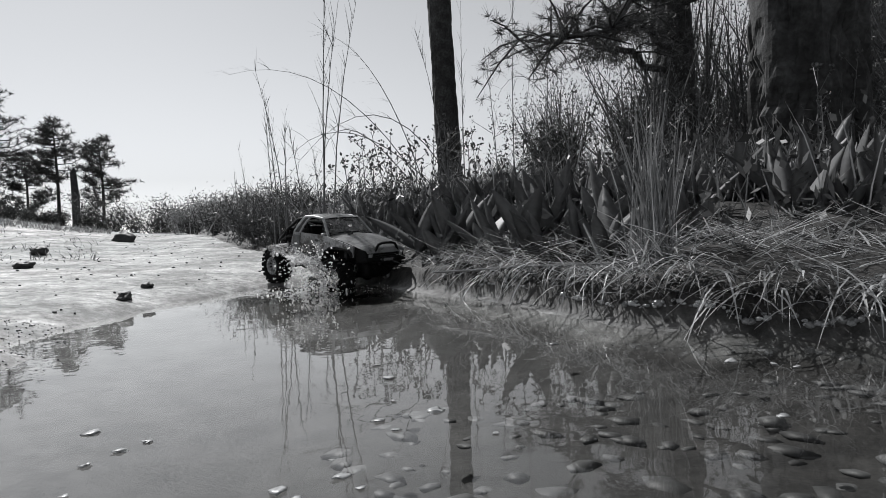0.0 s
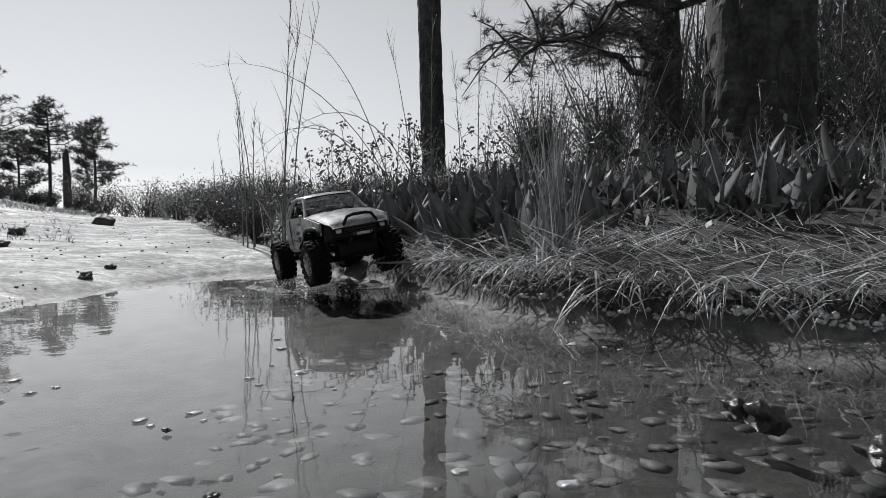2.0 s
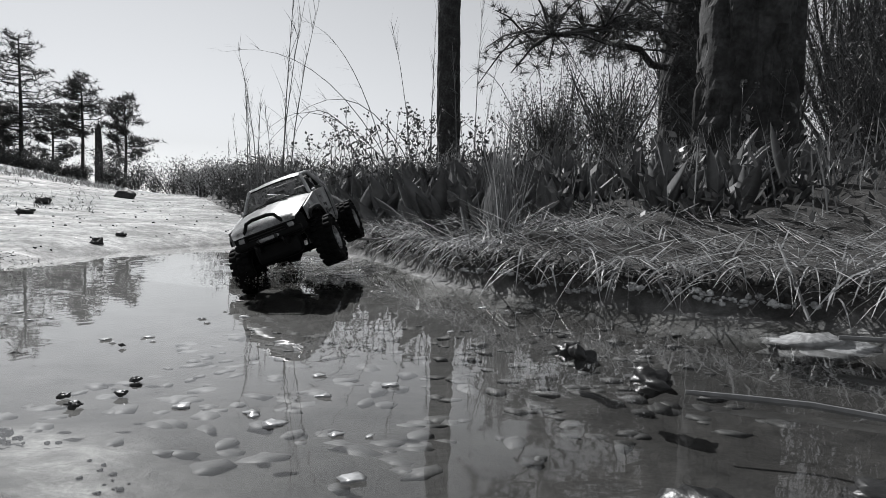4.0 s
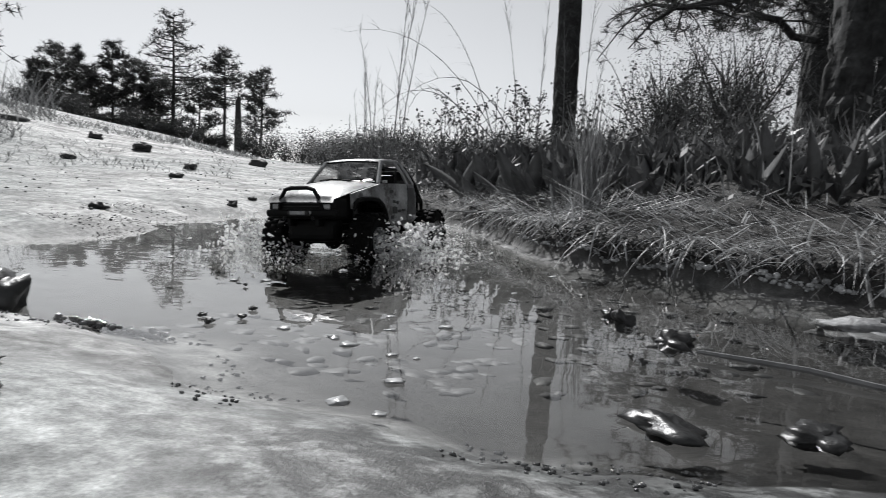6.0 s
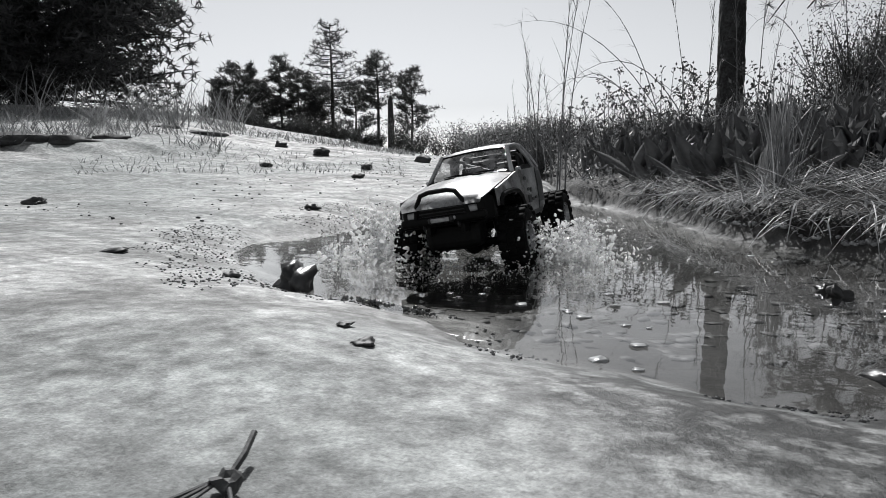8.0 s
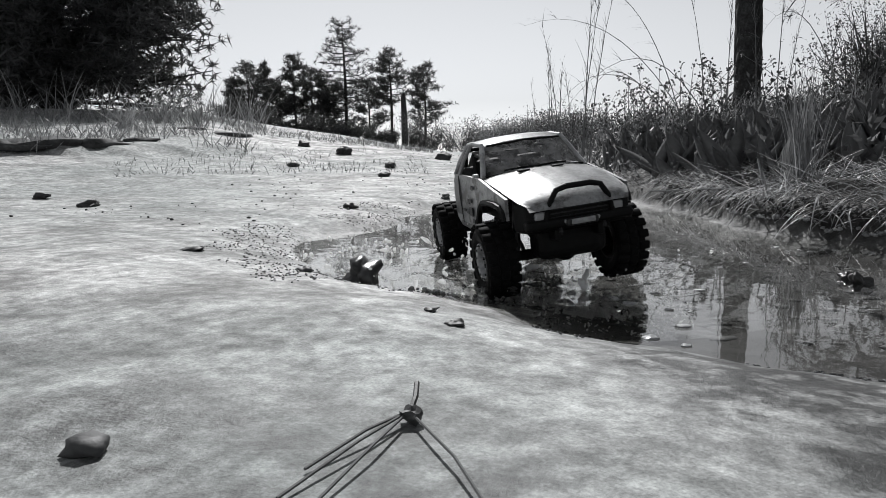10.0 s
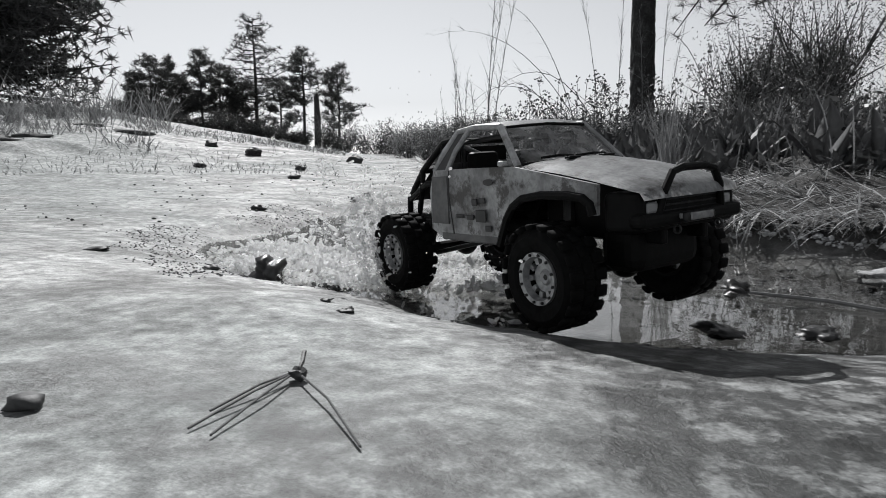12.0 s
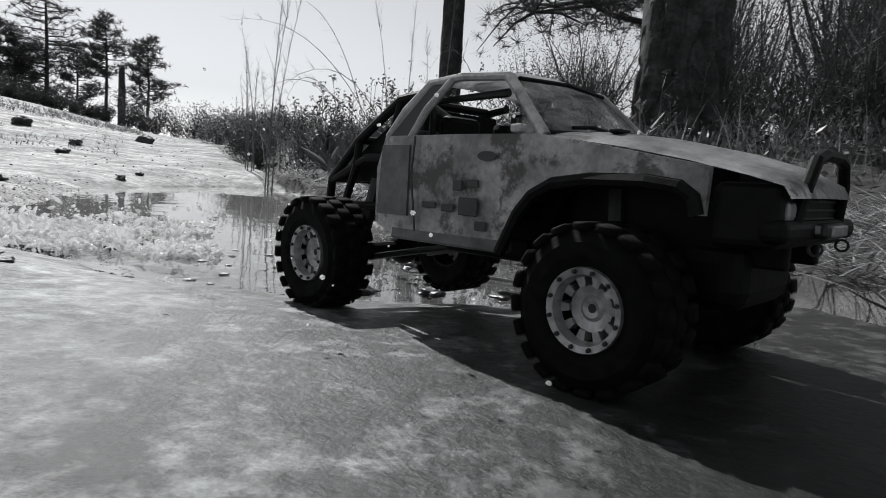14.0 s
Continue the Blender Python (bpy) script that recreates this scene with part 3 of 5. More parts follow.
    # inside: tray, dash, seats, roll bar
    part("cab_tray", block((-0.060, -0.078, 0.118), (0.090, 0.078, 0.126), 0.002), BLACK, truck)
    part("dashboard", block((0.070, -0.076, 0.126), (0.092, 0.076, 0.164), 0.004), BLACK, truck)
    for y in (-0.036, 0.036):
        part("bucket_seat", block((-0.040, y - 0.022, 0.126), (-0.024, y + 0.022, 0.188), 0.006), BLACK, truck)
        part("roll_bar", tube([(-0.046, y * 1.6, 0.126), (-0.046, y * 1.55, 0.200), (0.038, y * 1.5, 0.203)], 0.0035, 8), STEEL, truck)
    part("cage_brace", tube([(-0.046, -0.056, 0.196), (-0.046, 0.056, 0.150)], 0.0032, 8), SILVER, truck)
    # tube bed
    bed = part("tube_bed", tube([(-0.058, -0.058, 0.207), (-0.085, -0.060, 0.204), (-0.150, -0.058, 0.168), (-0.205, -0.052, 0.128), (-0.212, -0.050, 0.100)], 0.0046, 9), BLACK, truck, "black tube bed cage")
    part("tube", tube([(-0.058, 0.058, 0.207), (-0.085, 0.060, 0.204), (-0.150, 0.058, 0.168), (-0.205, 0.052, 0.128), (-0.212, 0.050, 0.100)], 0.0046, 9), BLACK, bed)
    for s in (-1, 1):
        part("tube", tube([(-0.066, s * 0.066, 0.150), (-0.130, s * 0.064, 0.150), (-0.205, s * 0.052, 0.126)], 0.0042, 8), BLACK, bed)
        part("tube", tube([(-0.085, s * 0.060, 0.203), (-0.100, s * 0.063, 0.150), (-0.095, s * 0.056, 0.100)], 0.0042, 8), BLACK, bed)
        part("tube", tube([(-0.150, s * 0.058, 0.168), (-0.150, s * 0.062, 0.140), (-0.185, s * 0.050, 0.100)], 0.0042, 8), BLACK, bed)
        part("tube", tube([(-0.066, s * 0.062, 0.105), (-0.212, s * 0.050, 0.100)], 0.0042, 8), BLACK, bed)
    for x, z, w in ((-0.085, 0.204, 0.060), (-0.150, 0.168, 0.058), (-0.205, 0.128, 0.052), (-0.212, 0.100, 0.050)):
        part("tube", tube([(x, -w, z), (x, w, z)], 0.0042, 8), BLACK, bed)
    part("bed_panel", slab([(-0.064, 0.128), (-0.064, 0.196), (-0.086, 0.196), (-0.148, 0.162), (-0.198, 0.126)], -0.050, 0.050), BLACK, bed, "black net over tube bed")
    # nose: grille, lamps, bumper, hoop
    grille = part("grille", block((0.214, -0.080, 0.100), (0.249, 0.080, 0.1385), 0.006, 3, lambda b: [setattr(v.co, "y", v.co.y * (0.88 if v.co.x > 0.23 else 1.0)) for v in b.verts]), BLACK, truck, "black grille")
    for k in range(5):
        part("slat", block((0.2475, -0.040, 0.106 + 0.0055 * k), (0.2500, 0.040, 0.108 + 0.0055 * k), 0.0005, 1), STEEL, grille)
    for y in (-0.053, 0.053):
        part("headlight", block((0.2470, y - 0.008, 0.117), (0.2510, y + 0.008, 0.128), 0.003), LENS, grille, "clear rectangular headlight")
    for y in (-0.020, 0.022):
        part("tow_lamp", lathe([(0.0001, -0.002), (0.003, -0.0015), (0.0033, 0.002), (0.0001, 0.003)], 14), LENS, grille, "small round lamp", at=pose(0.256, y, 0.112, 0, 0, 90))
    bumper = part("bumper", block((0.238, -0.074, 0.104), (0.255, 0.074, 0.118), 0.005, 3), BLACK, truck, "black front bumper")
    part("hoop", tube([(0.250, -0.046, 0.116), (0.253, -0.040, 0.138), (0.254, -0.030, 0.1535), (0.254, -0.016, 0.1570), (0.254, 0.016, 0.1570), (0.254, 0.030, 0.1535), (0.253, 0.040, 0.138), (0.250, 0.046, 0.116)], 0.0038, 9), BLACK, bumper, "black bull bar hoop")
    part("winch", block((0.250, -0.022, 0.106), (0.262, 0.022, 0.116), 0.003), STEEL, bumper)
    part("fairlead", block((0.260, -0.016, 0.108), (0.2635, 0.016, 0.115), 0.001), SILVER, bumper)
    for y in (-0.03, 0.03):
        part("shackle", lathe([(0.003, -0.001), (0.0045, -0.001), (0.0045, 0.001), (0.003, 0.001)], 12), STEEL, bumper, at=pose(0.258, y, 0.101, 0, 0, 0))
    # chassis, axles, shocks
    for s in (-1, 1):
        part("frame_rail", block((-0.200, s * 0.030 - 0.004, 0.086), (0.245, s * 0.030 + 0.004, 0.104), 0.002), BLACK, truck)
        for x in (0.1565, -0.1565):
            d = -1 if x > 0 else 1
            part("shock", tube([(x + 0.012 * d, s * 0.058, 0.060), (x + 0.022 * d, s * 0.046, 0.130)], 0.0065, 9), STEEL, truck, "dark coil-over shock")
            part("suspension_link", tube([(x + 0.006 * d, s * 0.044, 0.048), (0.045 * (1 if x > 0 else -1), s * 0.026, 0.070)], 0.0034, 8), STEEL, truck)
    part("skid_plate", block((-0.050, -0.034, 0.066), (0.050, 0.034, 0.090), 0.006), BLACK, truck)
    # added block that stands in for the darkness under the nose
    part("shade_filler", block((0.176, -0.050, 0.056), (0.226, 0.050, 0.102), 0.014, 3), BLACK, truck)
    part("battery_tray", block((0.095, -0.046, 0.088), (0.215, 0.046, 0.150), 0.006), BLACK, truck)
    part("gearbox", block((-0.040, -0.028, 0.088), (0.110, 0.028, 0.118), 0.005), BLACK, truck)
    for x in (0.1565, -0.1565):
        axle = part("axle", tube([(x, -0.084, R_TYRE), (x, -0.03, R_TYRE), (x, 0.03, R_TYRE), (x, 0.084, R_TYRE)], 0.0075, 10), BLACK, truck)
        bm = bmesh.new()
        bmesh.ops.create_uvsphere(bm, u_segments=14, v_segments=9, radius=0.018, matrix=pose(x, 0.012, R_TYRE))
        part("differential", bm, BLACK, axle, smooth=True)
    tyre_me = finish(tyre_shape(), "tyre", RUBBER, False)
    lugs = [(finish(lug_shape(y0, y1), "tread_lug", RUBBER), turn) for y0, y1, turn in ((-0.0225, -0.008, 0.0), (-0.006, 0.006, 0.5), (0.008, 0.0225, 0.0))]
    wheels = []
    for x in (0.1565, -0.1565):
        for s in (-1, 1):
            hub = part("wheel", tube([(0, -s * 0.020, 0), (0, s * 0.0085, 0)], 0.0065, 12), STEEL, truck, at=pose(x, s * 0.0945, R_TYRE))
            part("tyre", tyre_me, RUBBER, hub, "black lugged rubber tyre")
            for me, turn in lugs:
                for k in range(20):
                    part("tread_lug", me, RUBBER, hub, at=Matrix.Rotation(2 * math.pi * (k + turn) / 20, 4, "Y"))
            part("rim", spokes_shape(s), SILVER, hub, "silver spoked rim")
            part("bead_ring", ring_shape(s), SILVER, hub, "scuffed silver bead ring")
            part("barrel", lathe([(0.0205, s * 0.012), (0.0265, s * 0.010), (0.0265, -s * 0.018), (0.0235, -s * 0.018)], 30), BLACK, hub)
            bolt = finish(bolt_shape(s), "bolt", STEEL)
            for k in range(12):
                a = 2 * math.pi * k / 12
                part("bolt", bolt, STEEL, hub, at=Matrix.Translation((0.0246 * math.cos(a), s * 0.0206, 0.0246 * math.sin(a))))
            wheels.append((hub, x, s))
    return truck, wheels


truck, wheels = build_truck()


# ---- plants: shared helpers ----
RNG = np.random.default_rng(7)


def uni(a, b, n=None):
    return RNG.uniform(a, b, n)


def blades(name, base, heading, lean, curl, length, width, material, segs=3, droop=None):
    """Tapered ribbons that rise from base points, lean along their heading and curl over."""
    n = len(base)
    droop = np.zeros(n) if droop is None else droop
    s = np.linspace(0, 1, segs + 1)
    hx, hy = np.cos(heading), np.sin(heading)
    run = lean[:, None] * s + curl[:, None] * s ** 2
    rise = np.sqrt(np.maximum(0.05, 1 - lean ** 2))[:, None] * s - (droop + 0.45 * curl ** 2)[:, None] * s ** 2
    c = np.stack([base[:, 0:1] + length[:, None] * run * hx[:, None], base[:, 1:2] + length[:, None] * run * hy[:, None], base[:, 2:3] + length[:, None] * rise], -1)
    turn = uni(0, 2 * np.pi, n)
    w = 0.5 * width[:, None] * np.array([0.75, *(1 - s[1:-1] ** 2 * 0.7), 0.06])
    off = np.stack([w * np.cos(turn)[:, None], w * np.sin(turn)[:, None], 0 * w], -1)
    v = np.stack([c - off, c + off], 2).reshape(-1, 3)
    i = (np.arange(n) * 2 * (segs + 1))[:, None] + 2 * np.arange(segs)[None]
    f = np.stack([i, i + 1, i + 3, i + 2], -1).reshape(-1, 4)
    return raw(name, v, f, material)


def sprays(name, centers, length, width, material, up=0.0):
    """Small pointed leaves at the given places, turned every way."""
    n = len(centers)
    d = RNG.normal(size=(n, 3))
    d[:, 2] += up
    d /= np.linalg.norm(d, axis=1)[:, None]
    e = np.cross(d, RNG.normal(size=(n, 3)))
    e /= np.linalg.norm(e, axis=1)[:, None] + 1e-9
    L, W = np.broadcast_to(length, (n,))[:, None], np.broadcast_to(width, (n,))[:, None]
    v = np.stack([centers, centers + d * L * 0.45 + e * W * 0.5, centers + d * L, centers + d * L * 0.45 - e * W * 0.5], 1).reshape(-1, 3)
    return raw(name, v, (np.arange(n) * 4)[:, None] + np.arange(4)[None], material)


def tufts(name, centers, length, width, per, material, up=0.3):
    """Bursts of needles: thin triangles that spread from each centre."""
    n = len(centers) * per
    c = np.repeat(centers, per, 0)
    d = RNG.normal(size=(n, 3))
    d[:, 2] = d[:, 2] * 0.8 + up
    d /= np.linalg.norm(d, axis=1)[:, None]
    e = np.cross(d, RNG.normal(size=(n, 3)))
    e /= np.linalg.norm(e, axis=1)[:, None] + 1e-9
    L = length * uni(0.6, 1.15, n)[:, None]
    v = np.stack([c - e * width / 2, c + e * width / 2, c + d * L], 1).reshape(-1, 3)
    return raw(name, v, (np.arange(n) * 3)[:, None] + np.arange(3)[None], material)


def on_ground(x, y, sink=0.0):
    return np.stack([x, y, land(x, y)[0] - sink], -1)


def bark_trunk(height, r0, r1, lean=(0, 0), rings=60, sides=40, deep=0.06, seed=0):
    """A tapered trunk with furrowed plates of bark and a flared foot."""
    k, j = np.meshgrid(np.arange(sides), np.arange(rings))
    a, t = 2 * np.pi * k / sides, j / (rings - 1)
    z = t * height
    r = (r0 + (r1 - r0) * t) * (1 + 0.22 * np.exp(-z / (0.8 * r0)))
    u = k / sides * 14
    plates = np.abs(vnoise(u % 14 + 3 * seed, z / r0 * 0.9 + vnoise(u, z / r0, seed), seed + 1)) + 0.5 * np.abs(vnoise(2.3 * u, z / r0 * 2.4, seed + 2))
    r = r * (1 - deep + deep * 2 * np.minimum(plates, 0.8))
    x, y = r * np.cos(a) + lean[0] * z, r * np.sin(a) + lean[1] * z
    i = np.arange(sides * rings).reshape(rings, sides)
    n = np.roll(i, -1, 1)
    f = np.stack([i[:-1], n[:-1], n[1:], i[1:]], -1).reshape(-1, 4)
    return raw("trunk", np.stack([x, y, z], -1).reshape(-1, 3), f, BARK)


def limb_points(start, end, sag, n=6, jitter=0.02):
    a, b = Vector(start), Vector(end)
    size = (b - a).length
    return [a.lerp(b, k / (n - 1)) + Vector((0, 0, -sag * math.sin(math.pi * k / (n - 1)))) + Vector(RNG.normal(0, jitter * size, 3)) * (0 < k < n - 1) for k in range(n)]


def pine(name, x, y, height, width, bare, label, tuft=0.42, count=420, r0=None, group="distant pines", irregular=0.35, sink=0.15):
    """A distant pine: a bare trunk below, limbs, and a gappy crown of needle bursts."""
    z = ground_z(x, y)
    tree = thing(name, label, "tree", group, at=(x, y, z - sink))
    r0 = r0 or height * 0.017
    part("trunk", tube([(0, 0, 0), (0.02 * height * uni(-1, 1), 0, height * 0.5), (0, 0, height * 0.97)], r0, 7, [r0, r0 * 0.7, r0 * 0.15]), BARK, tree)
    bm, centers = bmesh.new(), []
    limbs = 46
    for k in range(limbs):
        t = bare + (0.97 - bare) * (k + uni(0, 0.8)) / limbs
        shape = (1 - (t - bare) / (1 - bare)) ** 0.55 * (0.55 + 0.45 * min(1, (t - bare) * 6))
        reach = width / 2 * shape * uni(1 - irregular, 1.3) + 0.05 * width
        a = uni(0, 2 * np.pi)
        tip = (reach * math.cos(a), reach * math.sin(a), t * height + reach * uni(0.05, 0.45))
        tube([(0, 0, t * height), (tip[0] * 0.5, tip[1] * 0.5, t * height + reach * 0.05), tip], 0.02, 4, [r0 * 0.28, r0 * 0.2, r0 * 0.06], into=bm)
        m = max(3, int(count / limbs * (0.4 + shape)))
        f = uni(0.3, 1.0, m)[:, None]
        spot = np.array([0, 0, t * height]) * (1 - f) + np.array(tip) * f + RNG.normal(0, 0.045 * width, (m, 3)) * np.array([1, 1, 0.6])
        centers.append(spot)
    part("limb_frame", bm, BARK, tree)
    part("crown", tufts("crown", np.concatenate(centers), tuft, tuft * 0.10, 12, NEEDLE), NEEDLE, tree)
    return tree


def shrub(name, x, y, height, width, label, leaves, size, material, group, category="shrub", twigs=16, solid=0.5):
    """A shrub: forked twigs and many small leaves, with an uneven outline."""
    z = ground_z(x, y)
    bush = thing(name, label, category, group, at=(x, y, z - 0.03 * height))
    bm, cs = bmesh.new(), []
    for k in range(twigs):
        a, l = uni(0, 2 * np.pi), uni(0.5, 1.0)
        tip = np.array([width / 2 * uni(0.2, 1) * math.cos(a), width / 2 * uni(0.2, 1) * math.sin(a), height * l])
        mid = tip * 0.5 + RNG.normal(0, 0.05 * width, 3)
        r = 0.010 * height
        tube([(0, 0, 0), mid, tip], r, 4, [r, r * 0.6, r * 0.15], into=bm)
        m = leaves // twigs
        f = uni(solid * 0.3, 1.05, m)[:, None]
        cs.append(tip * f + RNG.normal(0, 1, (m, 3)) * np.array([width, width, height * 0.6]) * 0.085)
    part("twig_frame", bm, TWIG, bush)
    m = twigs * 20
    k = RNG.integers(0, len(cs), m)
    root = np.array([cs[i][int(RNG.integers(0, len(cs[i])))] * uni(0.2, 0.8) for i in k])
    root[:, 2] = np.abs(root[:, 2])
    part("twig_spray", blades("twig_spray", root, uni(0, 6.28, m), uni(0.1, 0.8, m), uni(-0.2, 0.3, m), uni(0.2, 0.5, m) * height, np.full(m, 0.006 * height ** 0.5), TWIG, 3), TWIG, bush)
    c = np.concatenate(cs)
    c[:, 2] = np.abs(c[:, 2])
    part("foliage", sprays("foliage", c, size, size * 0.26, material, 0.3), material, bush)
    return bush


# ---- trees ----
def build_trees():
    big = thing("pine_tree", "thick dark furrowed pine trunk standing on the bank", "tree", at=(1.56, 2.68, ground_z(1.56, 2.68) - 0.04))
    part("trunk", bark_trunk(7.0, 0.205, 0.17, (0.0, 0.0), 190, 90, 0.17, 3), BARK, big)
    crown = np.stack([RNG.normal(0, 0.9, 220), RNG.normal(0, 0.9, 220), uni(5.6, 7.8, 220)], -1)
    part("crown", tufts("crown", crown, 0.28, 0.03, 16, NEEDLE), NEEDLE, big)
    for k in range(5):
        a = uni(0, 6.28)
        part("root", tube([(0.15 * math.cos(a), 0.15 * math.sin(a), 0.12), (0.26 * math.cos(a), 0.26 * math.sin(a), 0.05), (0.40 * math.cos(a), 0.40 * math.sin(a), -0.02)], 0.05, 8, [0.07, 0.05, 0.02]), BARK, big)
    slim = thing("pine_tree", "slender straight dark pine trunk behind the weeds", "tree", at=(0.055, 7.0, ground_z(0.055, 7.0) - 0.05))
    part("trunk", bark_trunk(8.0, 0.135, 0.10, (-0.018, 0.0), 110, 36, 0.09, 5), BARK, slim)
    crown = np.stack([RNG.normal(0, 1.1, 260), RNG.normal(0, 1.1, 260), uni(6.6, 9.6, 260)], -1)
    part("crown", tufts("crown", crown, 0.30, 0.03, 16, NEEDLE), NEEDLE, slim)
    # the pine with long drooping limbs
    x, y = 3.4, 9.2
    z = ground_z(x, y)
    drooping = thing("pine_tree", "dark pine with long drooping needle-covered limbs", "tree", at=(x, y, z - 0.05))
    part("trunk", bark_trunk(9.0, 0.31, 0.18, (-0.01, 0.0), 90, 40, 0.09, 8), BARK, drooping)
    ends = [((-2.55, -5.0, 0.75), 2.35, -0.15), ((-2.9, -3.6, 2.0), 2.9, -0.3), ((-3.0, -2.6, 2.75), 3.3, -0.2), ((-2.0, -4.2, 2.9), 3.2, -0.35), ((-3.2, -1.5, 3.6), 3.9, -0.2), ((-2.2, -2.0, 4.1), 4.2, -0.3),
            ((-1.2, -3.6, 2.5), 2.8, -0.2), ((-1.5, -1.6, 1.7), 1.9, -0.2), ((1.5, -3.0, 3.0), 3.0, -0.2), ((2.2, -2.2, 2.3), 2.5, -0.2), ((0.6, -3.2, 3.8), 3.9, -0.2), ((-2.6, -2.9, 1.35), 1.6, -0.2), ((-3.4, 0.3, 4.3), 4.4, -0.2)]
    for end, at, sag in ends:
        pts = limb_points((-0.1, -0.1, at), end, sag, 7, 0.02)
        bm = tube(pts, 0.05, 7, [0.055, 0.05, 0.043, 0.036, 0.027, 0.018, 0.008])
        cs = []
        for k in range(2, 7):
            for _ in range(7):
                d = Vector(RNG.normal(0, 1, 3))
                d.z *= 0.5
                tip = pts[k] + d.normalized() * uni(0.25, 0.75)
                tube([pts[k], pts[k].lerp(tip, 0.5) + Vector((0, 0, 0.04)), tip], 0.01, 4, [0.012, 0.009, 0.004], into=bm)
                for f in np.linspace(0.3, 1.0, 5):
                    cs.append(np.array(pts[k].lerp(tip, float(f))) + RNG.normal(0, 0.05, 3))
        limb = part("limb", bm, BARK, drooping)
        part("needle_cover", tufts("needle_cover", np.array(cs), 0.13, 0.006, 26, NEEDLE), NEEDLE, limb)
    # far pines beyond the dome: bearing, distance, height, width, bare share
    for az, r, h, w, bare in ((36.2, 46, 8.6, 4.6, 0.22), (32.2, 44, 6.7, 3.4, 0.42), (29.2, 42, 5.9, 3.4, 0.30), (40.6, 45, 5.6, 2.6, 0.25), (39.2, 46, 4.9, 2.8, 0.25), (44.5, 44, 4.4, 3.2, 0.06), (43.1, 45, 4.7, 2.2, 0.12),
                               (38.2, 47, 4.9, 3.2, 0.08), (41.9, 46, 3.8, 2.6, 0.05), (34.2, 46, 4.8, 3.0, 0.15), (45.6, 44, 3.1, 2.4, 0.05), (37.2, 47, 4.1, 3.2, 0.05)):
        a = radians(az)
        pine("pine_tree", 0.3 - r * math.sin(a), -0.5 + r * math.cos(a), h, w, bare, "tall dark pine beyond the granite slope", 0.33, 640)
    a, r = radians(31.05), 40
    x, y = 0.3 - r * math.sin(a), -0.5 + r * math.cos(a)
    snag = thing("dead_tree", "broken dead tree trunk standing bare", "tree", at=(x, y, ground_z(x, y) - 0.1))
    part("trunk", tube([(0, 0, 0), (0.03, 0, 1.8), (0, 0, 3.15), (0.06, 0, 3.45)], 0.2, 8, [0.22, 0.2, 0.16, 0.04]), BARK, snag)
    # dense cedar at the edge of the slope
    x, y = -8.0, 4.45
    cedar = thing("cedar_tree", "dense dark evergreen cedar reaching to the ground", "tree", at=(x, y, ground_z(x, y) - 0.05))
    part("trunk", tube([(0, 0, 0), (0.1, 0, 3.0), (0, 0, 7.0)], 0.16, 9, [0.2, 0.14, 0.03]), BARK, cedar)
    bm, cs = bmesh.new(), []
    for k in range(300):
        t = uni(0.0, 1) ** 1.3
        h = 0.15 + 6.7 * t
        reach = 1.75 * (1 - t ** 1.6) * uni(0.7, 1.12) + 0.2
        a = uni(0, 2 * np.pi)
        tip = np.array([reach * math.cos(a), reach * math.sin(a), max(0.05, h + reach * uni(-0.2, 0.25))])
        tube([(0, 0, h * 0.92), tip * 0.55 + np.array([0, 0, 0.42 * h]), tip], 0.02, 4, [0.03, 0.02, 0.006], into=bm)
        f = uni(0.35, 1.03, 70)[:, None]
        cs.append(np.array([0, 0, h * 0.92]) * (1 - f) + tip * f + RNG.normal(0, 0.13, (70, 3)))
    part("limb_frame", bm, BARK, cedar)
    part("crown", tufts("crown", np.concatenate(cs), 0.13, 0.022, 11, NEEDLE, 0.2), NEEDLE, cedar)


# ---- bank plants ----
def bank_spots(n, x0, x1, y0, y1, near, far, seed_box=None):
    """Random places on the soil bank, at a distance from the water."""
    out = []
    while len(out) < n:
        x, y = uni(x0, x1, 4000), uni(y0, y1, 4000)
        d, b = inside_by(POND, x, y), inside_by(BANK, x, y)
        ok = (d > near) & (d < far) & (b < -0.02)
        out += list(zip(x[ok], y[ok]))
    p = np.array(out[:n])
    return p[:, 0], p[:, 1]


def leaf_mesh(name, length, width, fold, bend):
    """A broad blade: thick at the midrib, folded and bent a little."""
    verts, faces = [], []
    rows = 7
    for k in range(rows):
        t = k / (rows - 1)
        w = width * 0.5 * (math.sin(math.pi * t ** 0.8) ** 0.7 if 0 < t < 1 else 0.04)
        y = bend * t * t * length
        for u, th in ((-1, 0), (0, 1), (1, 0), (0, -1)):
            verts.append((u * w, y + fold * abs(u) * w + 0.0012 * th, t * length))
    for k in range(rows - 1):
        for i in range(4):
            a, b = 4 * k + i, 4 * k + (i + 1) % 4
            faces.append((a, b, b + 4, a + 4))
    return raw(name, verts, faces, BROAD, True)


